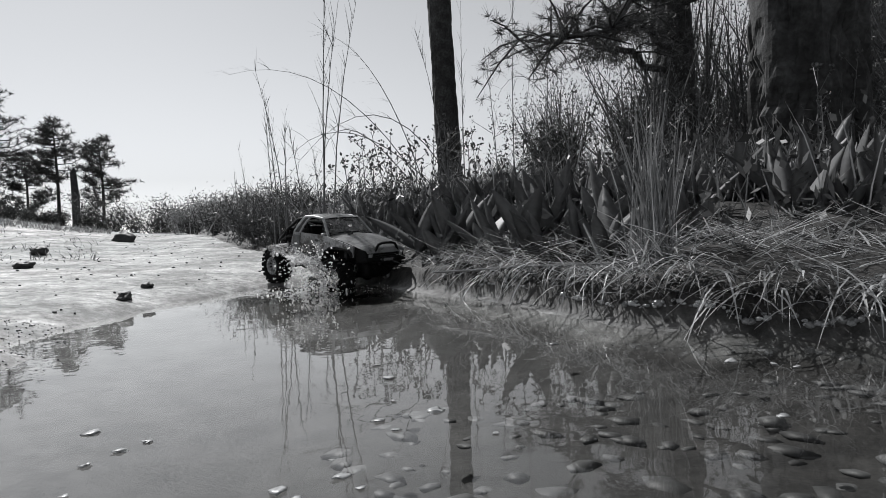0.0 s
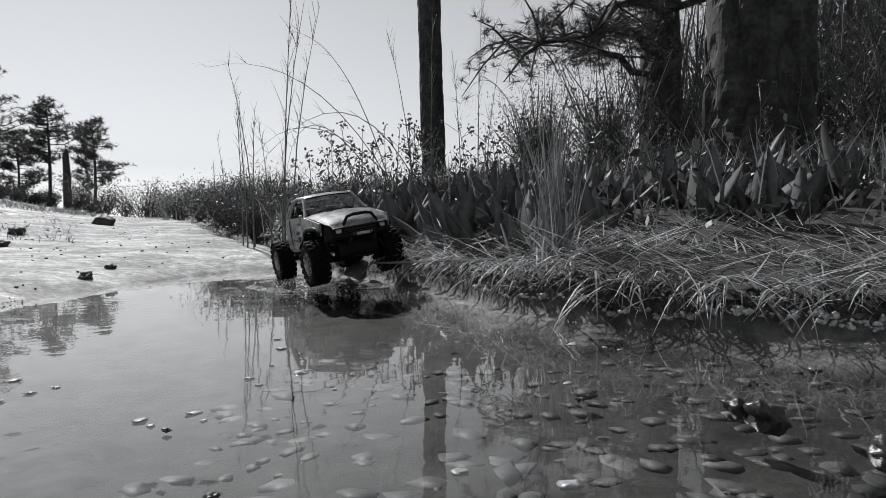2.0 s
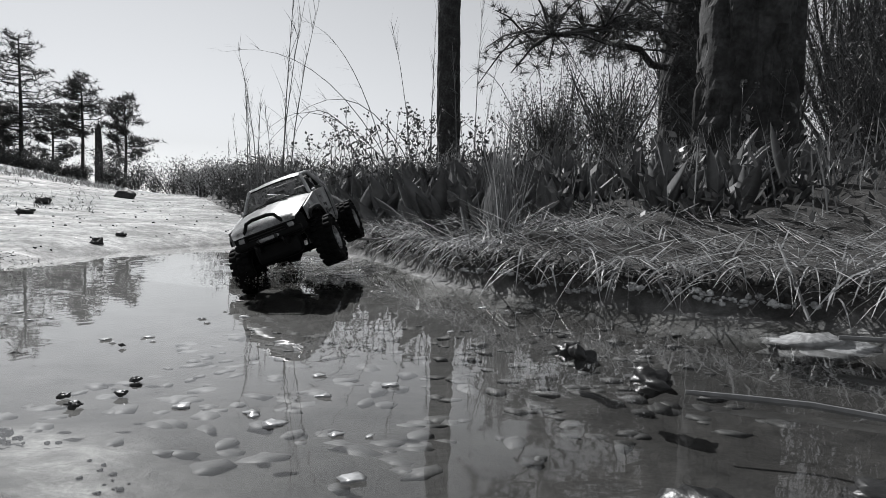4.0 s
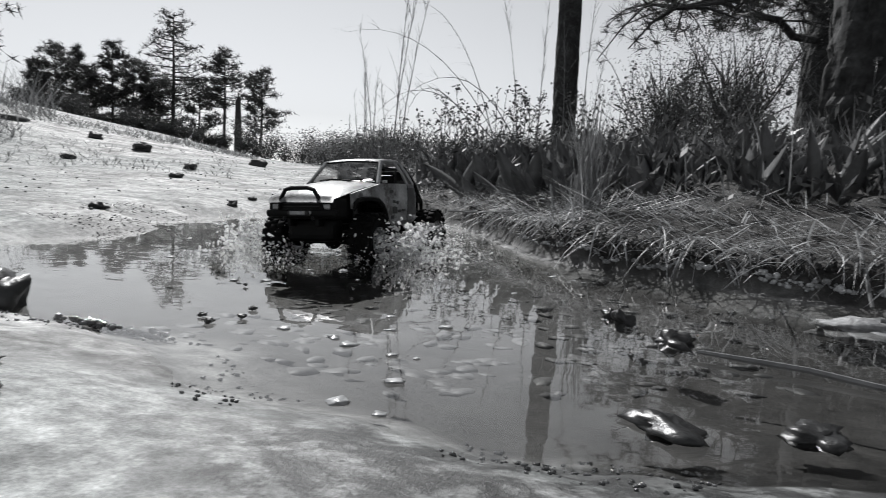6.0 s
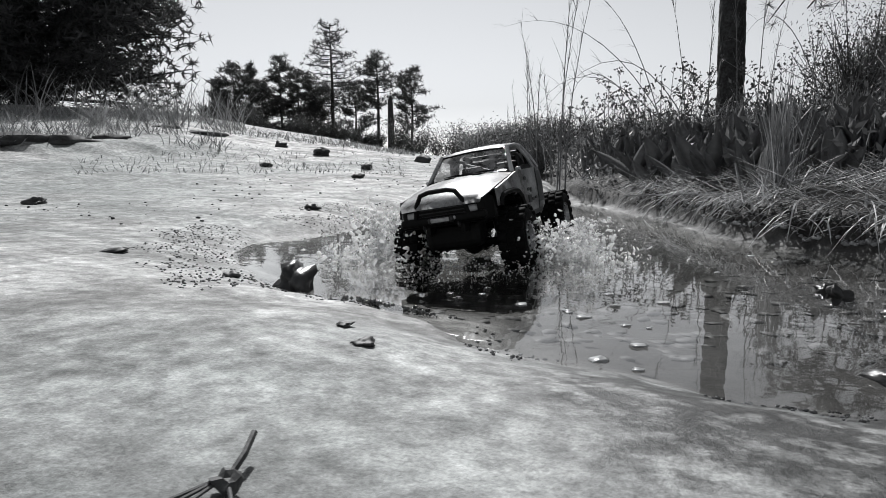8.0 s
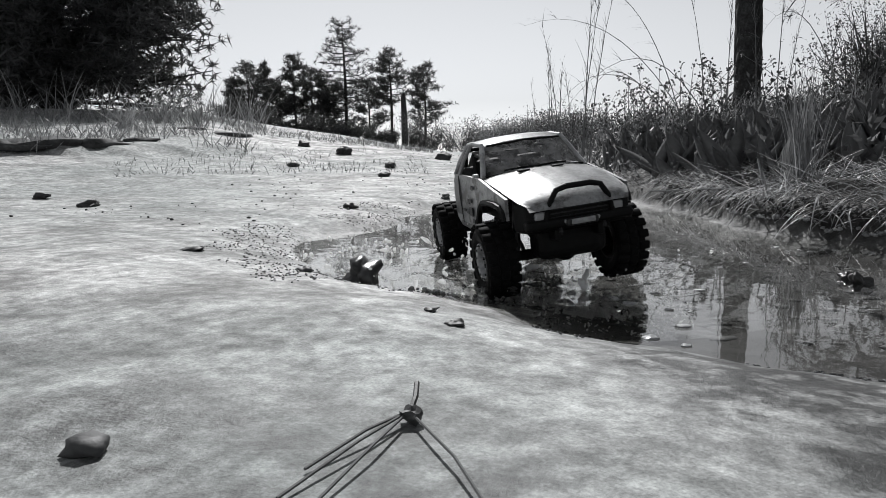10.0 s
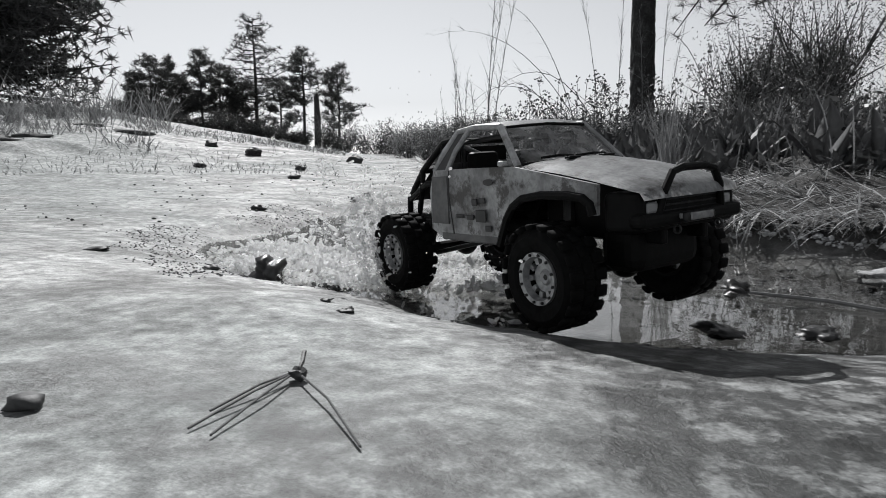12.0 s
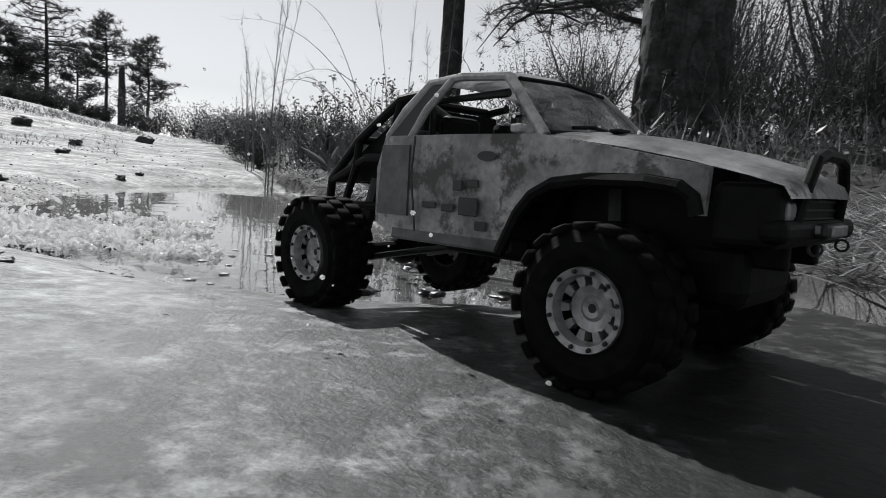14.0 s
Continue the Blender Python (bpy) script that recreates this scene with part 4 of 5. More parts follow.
def build_broad_plants():
    shapes = [leaf_mesh("leaf", 0.125, 0.036, 0.30, 0.16), leaf_mesh("leaf", 0.155, 0.042, 0.22, 0.24), leaf_mesh("leaf", 0.105, 0.036, 0.28, -0.08)]
    xs, ys = bank_spots(125, -0.35, 1.6, 1.30, 3.0, 0.16, 0.95)
    xs, ys = np.r_[xs, 0.27, 0.20, 0.05, 0.78, 0.86, 1.12, 1.32, 1.45, 1.25, 0.02, -0.10], np.r_[ys, 1.66, 1.74, 2.20, 1.95, 1.70, 1.72, 1.62, 1.85, 2.05, 2.05, 2.2]
    for x, y in zip(xs, ys):
        plant = thing("broadleaf_plant", "low plant with broad upright dark green leaves", "plant", "broadleaf plants on the bank", at=(float(x), float(y), ground_z(x, y) - 0.004))
        for k in range(int(RNG.integers(4, 7))):
            s = uni(0.75, 1.4)
            part("leaf", shapes[int(RNG.integers(0, 3))], BROAD, plant, at=pose(uni(-0.03, 0.03), uni(-0.03, 0.03), 0, uni(-38, 38), uni(-38, 38), uni(0, 360)) @ Matrix.Diagonal((s, s, s, 1)))


def build_grasses():
    # the tall dry tussock at the water's edge
    cx, cy = 0.375, 1.10
    n = 95
    x, y = cx + RNG.normal(0, 0.018, n), cy + RNG.normal(0, 0.018, n)
    tus = thing("grass_tussock", "tall dry grass tussock on the straw-covered bank", "grass", at=(0, 0, 0))
    part("tuft", blades("tuft", on_ground(x, y, 0.005), uni(0, 6.28, n), uni(0, 0.20, n), uni(0, 0.16, n), uni(0.12, 0.33, n), uni(0.002, 0.0042, n), GRASS, 4), GRASS, tus)
    n = 60
    part("skirt", blades("skirt", on_ground(cx + RNG.normal(0, 0.025, n), cy + RNG.normal(0, 0.025, n), 0.004), uni(0, 6.28, n), uni(0.3, 0.8, n), uni(0.1, 0.5, n), uni(0.07, 0.17, n), uni(0.002, 0.004, n), STRAW, 4, uni(0, 0.3, n)), STRAW, tus)
    # second, lower tussock beside it and a few more along the bank
    for tx, ty, h, m in ((0.62, 1.72, 0.16, 45), (0.95, 1.55, 0.13, 40), (-0.02, 2.05, 0.16, 50), (0.30, 2.3, 0.20, 45), (1.15, 2.3, 0.22, 45), (-0.22, 2.2, 0.18, 50), (0.7, 2.5, 0.22, 45)):
        x, y = tx + RNG.normal(0, 0.03, m), ty + RNG.normal(0, 0.03, m)
        g = thing("grass_tussock", "thin dry grass tussock among broad leaves", "grass", "small tussocks on the bank")
        part("tuft", blades("tuft", on_ground(x, y, 0.005), uni(0, 6.28, m), uni(0, 0.4, m), uni(0, 0.35, m), uni(0.4, 1.0, m) * h, uni(0.002, 0.004, m), GRASS, 4), GRASS, g)
    # grass and weeds all over the bank
    x, y = bank_spots(4800, -1.6, 3.2, 1.2, 6.5, 0.42, 4.5)
    n = len(x)
    thing("bank_grass", "mixed dry grass and weeds covering the bank", "grass", kind="stuff",
          mesh=blades("bank_grass", on_ground(x, y, 0.01), uni(0, 6.28, n), uni(0, 0.45, n), uni(0, 0.4, n), uni(0.05, 1, n) ** 2 * 0.22 + 0.06, uni(0.003, 0.006, n), GRASS, 3))
    x, y = bank_spots(1500, -14, 6, 4, 22, 1.0, 30)
    n = len(x)
    thing("field_grass", "pale dry grass behind the bank", "grass", kind="stuff",
          mesh=blades("field_grass", on_ground(x, y, 0.01), uni(0, 6.28, n), uni(0, 0.4, n), uni(0, 0.4, n), uni(0.15, 0.42, n), uni(0.008, 0.02, n), GRASS, 3))
    # low leafy brush between the blades
    x, y = bank_spots(8500, -1.5, 3.2, 0.9, 5.0, 0.22, 3.0)
    c = on_ground(x, y)
    c[:, 2] += np.abs(RNG.normal(0, 0.09, len(x)))
    thing("low_brush", "low dark leafy undergrowth on the bank", "undergrowth", kind="stuff", mesh=sprays("low_brush", c, uni(0.018, 0.05, len(x)), uni(0.006, 0.018, len(x)), BRUSH, 0.8))
    # pale small plants at the far tip of the water
    n = 500
    x, y = uni(-0.30, 0.10, n), uni(1.75, 2.35, n)
    ok = inside_by(BANK, x, y) < 0.02
    c = on_ground(x[ok], y[ok])
    c[:, 2] += uni(0, 0.07, len(c))
    thing("small_weeds", "pale small-leaved weeds at the water's end", "weeds", kind="stuff", mesh=sprays("small_weeds", c, 0.018, 0.009, GRASS, 0.5))


def stalk(points, r, material=None):
    k = len(points)
    return tube(points, r, 5, [r * (1 - 0.85 * i / (k - 1)) for i in range(k)])


def build_reeds():
    """Tall dead stalks, some straight with feathery heads, some arched over."""
    tall = [((-0.375, 1.93), (0.10, 0.02), 0.92, 0.0), ((-0.37, 1.95), (0.05, 0.01), 1.06, 0.0), ((-0.34, 1.92), (0.13, -0.02), 0.86, 0.0), ((-0.62, 2.35), (-0.05, 0), 0.62, 0.0), ((-0.60, 2.38), (-0.12, 0), 0.74, 0.0),
            ((-0.58, 2.30), (0.03, 0), 0.55, 0.0), ((-0.52, 2.34), (-0.08, 0), 0.50, 0.0), ((-0.66, 2.42), (-0.03, 0.02), 0.58, 0.0), ((-0.47, 2.40), (-0.05, 0), 0.42, 0.0), ((-1.1, 3.5), (-0.08, 0), 0.55, 0.0), ((-1.2, 3.6), (-0.02, 0), 0.46, 0.0),
            ((0.02, 2.75), (-0.13, 0.0), 0.85, 0.0), ((0.10, 2.9), (0.02, 0.0), 0.95, 0.0), ((0.32, 2.8), (0.03, 0.0), 0.98, 0.0), ((0.24, 2.7), (-0.05, 0.0), 0.70, 0.0), ((0.36, 2.85), (0.10, 0), 0.62, 0.0)]
    for (x, y), (lx, ly), h, _ in tall:
        z = ground_z(x, y) - 0.01
        reed = thing("reed", "tall thin dead reed stalk with feathery head", "reed", "dead reeds on the bank", at=(x, y, z))
        pts = [(lx * h * t * t, ly * h * t, h * t) for t in (0, 0.25, 0.5, 0.75, 1.0)]
        part("stalk", stalk(pts, 0.0034), REED, reed)
        m = 26
        t = uni(0.45, 1.0, m)
        base = np.stack([lx * h * t * t, ly * h * t, h * t], -1)
        part("head", blades("head", base, uni(0, 6.28, m), uni(0.1, 0.35, m), uni(0, 0.25, m), uni(0.05, 0.13, m) * h, uni(0.0012, 0.0024, m), REED, 3), REED, reed)
    arches = [((-0.02, 2.9, 0.42), (-0.46, 2.9, 0.79), (-0.965, 2.9, 0.905)), ((-0.03, 2.6, 0.38), (-0.22, 2.6, 0.72), (-0.444, 2.6, 0.97)), ((0.12, 2.5, 0.33), (-0.22, 2.45, 0.60), (-0.62, 2.4, 0.34)), ((0.10, 2.4, 0.33), (-0.3, 2.4, 0.52), (-0.6, 2.38, 0.42)),
              ((0.62, 2.7, 0.40), (0.42, 2.7, 0.74), (0.24, 2.7, 0.68)), ((0.0, 2.5, 0.35), (-0.35, 2.5, 0.56), (-0.5, 2.48, 0.30))]
    for a, b, c in arches:
        a = (a[0], a[1], ground_z(a[0], a[1]) - 0.01)
        A, B, C = Vector(a), Vector(b), Vector(c)
        B = 2 * B - (A + C) / 2
        pts = [(1 - t) ** 2 * A + 2 * t * (1 - t) * B + t * t * C - A for t in np.linspace(0, 1, 12)]
        reed = thing("reed", "dead reed stalk bent over in an arch", "reed", "dead reeds on the bank", at=a)
        part("stalk", stalk(pts, 0.0030), REED, reed)
        m = 22
        k = RNG.integers(5, 12, m)
        base = np.array([np.array(pts[i]) for i in k])
        way = math.atan2(C.y - A.y, C.x - A.x)
        part("head", blades("head", base, way + RNG.normal(0, 0.4, m), uni(0.6, 0.95, m), uni(0, 0.3, m), uni(0.05, 0.13, m), uni(0.0012, 0.0024, m), REED, 3, uni(0.1, 0.5, m)), REED, reed)


def build_weeds():
    """Branching weeds with small dry flower heads along the crest of the bank."""
    heads = [sprays("flower_head", RNG.normal(0, 0.006, (9, 3)), 0.015, 0.010, TWIG, 0.4) for _ in range(3)]
    xs, ys = np.r_[uni(-0.35, 0.95, 34), uni(0.6, 2.4, 22)], np.r_[uni(2.15, 3.1, 34), uni(2.3, 4.0, 22)]
    for x, y in zip(xs, ys):
        h = uni(0.24, 0.46)
        weed = thing("weed", "thin dry weed with small clustered flower heads", "weed", "flowering weeds on the bank", at=(float(x), float(y), ground_z(x, y) - 0.01))
        cs = []
        lean = RNG.normal(0, 0.10, 2)
        top = Vector((lean[0] * h, lean[1] * h, h))
        part("stem", tube([(0, 0, 0), top * 0.5, top], 0.002, 4, [0.0026, 0.002, 0.001]), REED, weed)
        for _ in range(int(RNG.integers(3, 7))):
            t = uni(0.45, 0.95)
            tip = top * t + Vector((*RNG.normal(0, 0.05, 2), uni(0.02, 0.09)))
            part("branchlet", tube([top * t, tip], 0.001, 4, [0.0014, 0.0009]), REED, weed)
            cs.append(tip)
        cs.append(top)
        for spot in cs:
            part("flower_head", heads[int(RNG.integers(0, 3))], TWIG, weed, at=pose(*spot, 0, 0, uni(0, 360)))
        m = 14
        t = uni(0.05, 0.7, m)[:, None]
        part("foliage", sprays("foliage", np.array(top) * t, 0.04, 0.010, BRUSH, 0.3), BRUSH, weed)


def build_straw():
    """Straw, pine needles and roots lying over the bank and hanging off its edge."""
    x, y = bank_spots(6000, -0.3, 2.0, -0.2, 2.0, 0.015, 0.60)
    keep = ((x > 0.0) | (y > 1.5)) & (vnoise(x * 9, y * 9, 71) + 0.5 * vnoise(x * 23, y * 23, 72) > uni(-1.0, 0.45, len(x)))
    x, y = x[keep], y[keep]
    n = len(x)
    base = on_ground(x, y)
    base[:, 2] += uni(0.001, 0.022, n)
    thing("straw_litter", "pale dry straw and pine needles lying on the bank", "straw", kind="stuff",
          mesh=blades("straw_litter", base, RNG.normal(2.9, 1.3, n), uni(0.90, 0.998, n), uni(-0.15, 0.15, n), uni(0.02, 0.13, n), uni(0.0014, 0.0042, n), STRAW, 3, uni(-0.02, 0.22, n)))
    x, y = bank_spots(750, 0.0, 1.3, -0.1, 1.7, 0.02, 0.09)
    n = len(x)
    base = on_ground(x, y)
    base[:, 2] += uni(0.005, 0.03, n)
    thing("hanging_straw", "straw and fine roots drooping over the bank edge", "straw", kind="stuff",
          mesh=blades("hanging_straw", base, RNG.normal(-2.3, 0.7, n), uni(0.8, 0.97, n), uni(0, 0.2, n), uni(0.03, 0.11, n), uni(0.0016, 0.0042, n), STRAW, 4, uni(0.3, 1.1, n)))
    x, y = bank_spots(900, 0.0, 1.3, -0.1, 1.8, -0.004, 0.05)
    c = on_ground(x, y)
    c[:, 2] += uni(0, 0.012, len(x))
    thing("leaf_litter", "wet dark leaf scraps at the water's edge", "litter", kind="stuff", mesh=sprays("leaf_litter", c, uni(0.006, 0.02, len(x)), uni(0.004, 0.010, len(x)), DEBRIS, 0.2))
    # coarse stalks strewn over the mat, some hanging over its edge
    x, y = bank_spots(800, 0.0, 1.5, -0.15, 1.7, 0.02, 0.30)
    n = len(x)
    base = on_ground(x, y)
    base[:, 2] += uni(0.008, 0.035, n)
    thing("straw_stalks", "coarse pale broken stalks strewn over the bank", "straw", kind="stuff",
          mesh=blades("straw_stalks", base, uni(0, 6.28, n), uni(0.90, 1.04, n), uni(-0.2, 0.2, n), uni(0.05, 0.20, n), uni(0.0020, 0.0044, n), STRAW, 3, uni(0.0, 0.25, n)))
    x, y = bank_spots(170, 0.05, 1.2, -0.1, 1.6, 0.03, 0.075)
    n = len(x)
    base = on_ground(x, y)
    base[:, 2] += uni(0.01, 0.035, n)
    thing("hanging_stalks", "pale stalks and roots hanging over the bank edge", "straw", kind="stuff",
          mesh=blades("hanging_stalks", base, RNG.normal(-2.3, 0.8, n), uni(0.85, 1.0, n), uni(0, 0.2, n), uni(0.05, 0.13, n), uni(0.002, 0.0048, n), STRAW, 4, uni(0.4, 1.0, n)))
    sticks = [((0.283, 1.222, 0.155), (0.297, 1.086, 0.03), 0.0036, "pale bare stick propped upright at the bank edge"), ((0.34, 1.10, 0.085), (-0.02, 1.42, 0.06), 0.003, "long thin twig lying along the bank"),
              ((0.52, 0.93, 0.10), (0.50, 0.80, 0.02), 0.003, "short broken stick hanging off the bank"), ((0.72, 0.44, 0.022), (1.05, 0.33, 0.03), 0.004, "pale reed lying across wet stones"),
              ((0.60, 0.80, 0.085), (0.62, 0.70, 0.012), 0.0028, "short broken stick hanging off the bank"), ((0.80, 0.75, 0.11), (0.78, 0.61, 0.01), 0.003, "short broken stick hanging off the bank"), ((0.49, 0.26, 0.006), (0.66, 0.20, 0.004), 0.003, "thin twig floating at the stones"),
              ((0.20, 1.30, 0.08), (0.42, 1.02, 0.095), 0.0025, "long thin twig lying along the bank")]
    for a, b, r, label in sticks:
        A, B = Vector(a), Vector(b)
        s = thing("stick", label, "stick", "sticks on the bank", at=a)
        mid = (B - A) * 0.5 + Vector(RNG.normal(0, 0.006, 3))
        part("wood", tube([(0, 0, 0), mid * 0.5, mid, (B - A) * 0.8, B - A], r, 6, [r * 0.7, r, r, r, r * 0.8]), STRAW, s)


# ---- woods behind the bank, and the horizon ----
def build_brush():
    for x, y, h, w in ((1.3, 4.2, 0.9, 1.1), (2.2, 4.0, 1.2, 1.2), (2.9, 3.3, 1.3, 1.2), (2.3, 2.9, 0.8, 0.9), (3.5, 4.4, 1.6, 1.5), (2.6, 5.4, 1.5, 1.6), (1.6, 5.6, 1.1, 1.4), (4.3, 5.6, 2.1, 1.8), (3.9, 3.1, 1.6, 1.4), (0.9, 4.6, 0.8, 1.0), (3.2, 2.2, 1.3, 1.1)):
        shrub("bush", x, y, h, w, "tangled leafy brush behind the bank", 2400, 0.026, BRUSH, "brush behind the bank")
    for x, y, h, w in ((5.5, 8.5, 4.2, 2.8), (7.0, 10.5, 5.0, 3.2), (6.2, 6.0, 3.6, 2.4), (8.5, 9.0, 5.0, 3.4), (4.8, 12.5, 4.5, 3.0), (9.5, 14.0, 6.0, 4.0), (6.5, 15.0, 4.8, 3.6), (2.2, 13.5, 2.6, 2.6), (5.6, 4.3, 3.2, 2.2)):
        shrub("young_tree", x, y, h, w, "thin leafy young tree in the woods", 5200, 0.065, BRUSH, "young trees in the woods", "tree", 26)
    # shrub belt on the horizon: bearing, distance, height, width
    for k in range(34):
        az = radians(30.5 - 1.15 * k + uni(-0.3, 0.3))
        r = uni(24, 40)
        x, y = 0.3 - r * math.sin(az), -0.5 + r * math.cos(az)
        h = uni(1.0, 1.9) * (1 + 0.25 * max(0, math.degrees(-az) / 10))
        shrub("bush", x, y, h, h * uni(1.0, 1.7), "distant dark bush on the horizon", 1100, 0.13, BRUSH, "distant bushes", "shrub", 12)
    for k in range(34):
        az, r = radians(uni(29, 47)), uni(38, 43)
        x, y = 0.3 - r * math.sin(az), -0.5 + r * math.cos(az)
        shrub("bush", x, y, uni(0.7, 1.5), uni(1.0, 2.0), "distant dark bush under the pines", 800, 0.13, BRUSH, "distant bushes", "shrub", 10)
    # nearer pale scrub along the end of the rock
    for k in range(22):
        t = k / 21
        x, y = -1.35 - 5.2 * t + uni(-0.3, 0.3) + 0.4, 3.9 + 10.5 * t + uni(-0.3, 0.3) + 0.3
        h = uni(0.30, 0.5) + 0.35 * t
        shrub("bush", x, y, h, h * uni(1.2, 1.8), "pale twiggy scrub at the rock's edge", 420, 0.03 + 0.05 * t, GRASS, "scrub along the rock", "shrub", 14)
    shrub("bush", -1.02, 3.35, 0.30, 0.55, "dark heap of brush at the bank's tip", 1400, 0.022, BRUSH, "scrub along the rock")
    shrub("bush", -0.72, 2.75, 0.26, 0.42, "dark heap of brush at the bank's tip", 1300, 0.02, BRUSH, "scrub along the rock")
    # grass strips on the slope to the left
    def strip(name, az0, az1, r0, r1, n, h0, h1, w):
        az, r = np.radians(uni(az0, az1, n)), uni(r0, r1, n)
        x, y = 0.25 - r * np.sin(az), -0.35 + r * np.cos(az)
        ok = vnoise(x * 1.7, y * 1.7, 21) > -0.25
        x, y = x[ok], y[ok]
        m = len(x)
        thing(name, "patchy dry grass in a strip across the rock", "grass", kind="stuff",
              mesh=blades(name, on_ground(x, y, 0.005), uni(0, 6.28, m), uni(0.1, 0.7, m), uni(0, 0.5, m), uni(h0, h1, m), uni(0.5, 1, m) * w, GRASS, 3))
    strip("slope_grass", 46, 75, 4.5, 8.0, 3800, 0.05, 0.16, 0.010)
    strip("rock_grass", 29, 50, 6.0, 8.0, 1500, 0.03, 0.08, 0.010)
    strip("low_rock_grass", 30, 62, 3.3, 5.2, 1500, 0.012, 0.045, 0.006)
    strip("edge_grass", 44, 75, 6.3, 8.2, 900, 0.2, 0.55, 0.012)
    for az, r, h in ((49.8, 6.3, 0.34), (52.5, 6.6, 0.3), (56, 5.9, 0.26)):
        a = radians(az)
        x, y = 0.25 - r * math.sin(a), -0.35 + r * math.cos(a)
        m = 60
        g = thing("grass_tussock", "spiky grass tussock on the granite slope", "grass", "tussocks on the slope")
        part("tuft", blades("tuft", on_ground(x + RNG.normal(0, 0.06, m), y + RNG.normal(0, 0.06, m), 0.01), uni(0, 6.28, m), uni(0, 0.8, m), uni(0, 0.5, m), uni(0.5, 1, m) * h, uni(0.007, 0.014, m), GRASS, 4), GRASS, g)


# ---- stones ----
def pebble(r, flat=0.6, seed=0, rough=0.22, level=2):
    bm = bmesh.new()
    bmesh.ops.create_icosphere(bm, subdivisions=level, radius=1.0)
    for v in bm.verts:
        k = 1 + rough * noise.noise(v.co * 1.3 + Vector((seed * 7.1, 0, 0))) + 0.5 * rough * noise.noise(v.co * 3.1 + Vector((0, seed * 5.3, 0)))
        v.co = Vector((v.co.x, v.co.y * 0.85, v.co.z * flat)) * k * r
    return bm


def many_stones(name, x, y, r, flat, material, label, sink=0.3, kinds=5):
    """Uncounted small stones, joined into one."""
    shapes = []
    for k in range(kinds):
        bm = pebble(1.0, 1.0, k + 3, 0.3, 1)
        bm.verts.ensure_lookup_table()
        shapes.append((np.array([v.co[:] for v in bm.verts]), np.array([[v.index for v in f.verts] for f in bm.faces])))
        bm.free()
    vs, fs, at, z = [], [], 0, land(x, y)[0]
    for i in range(len(x)):
        v, f = shapes[i % kinds]
        a = uni(0, 6.28)
        c, s = math.cos(a), math.sin(a)
        q = v * np.array([r[i], r[i] * 0.8, r[i] * flat[i]])
        vs.append(np.stack([q[:, 0] * c - q[:, 1] * s + x[i], q[:, 0] * s + q[:, 1] * c + y[i], q[:, 2] + z[i] + r[i] * flat[i] * (1 - 2 * sink)], -1))
        fs.append(f + at)
        at += len(v)
    thing(name, label, "stones", kind="stuff", mesh=raw(name, np.concatenate(vs), np.concatenate(fs), material, True))


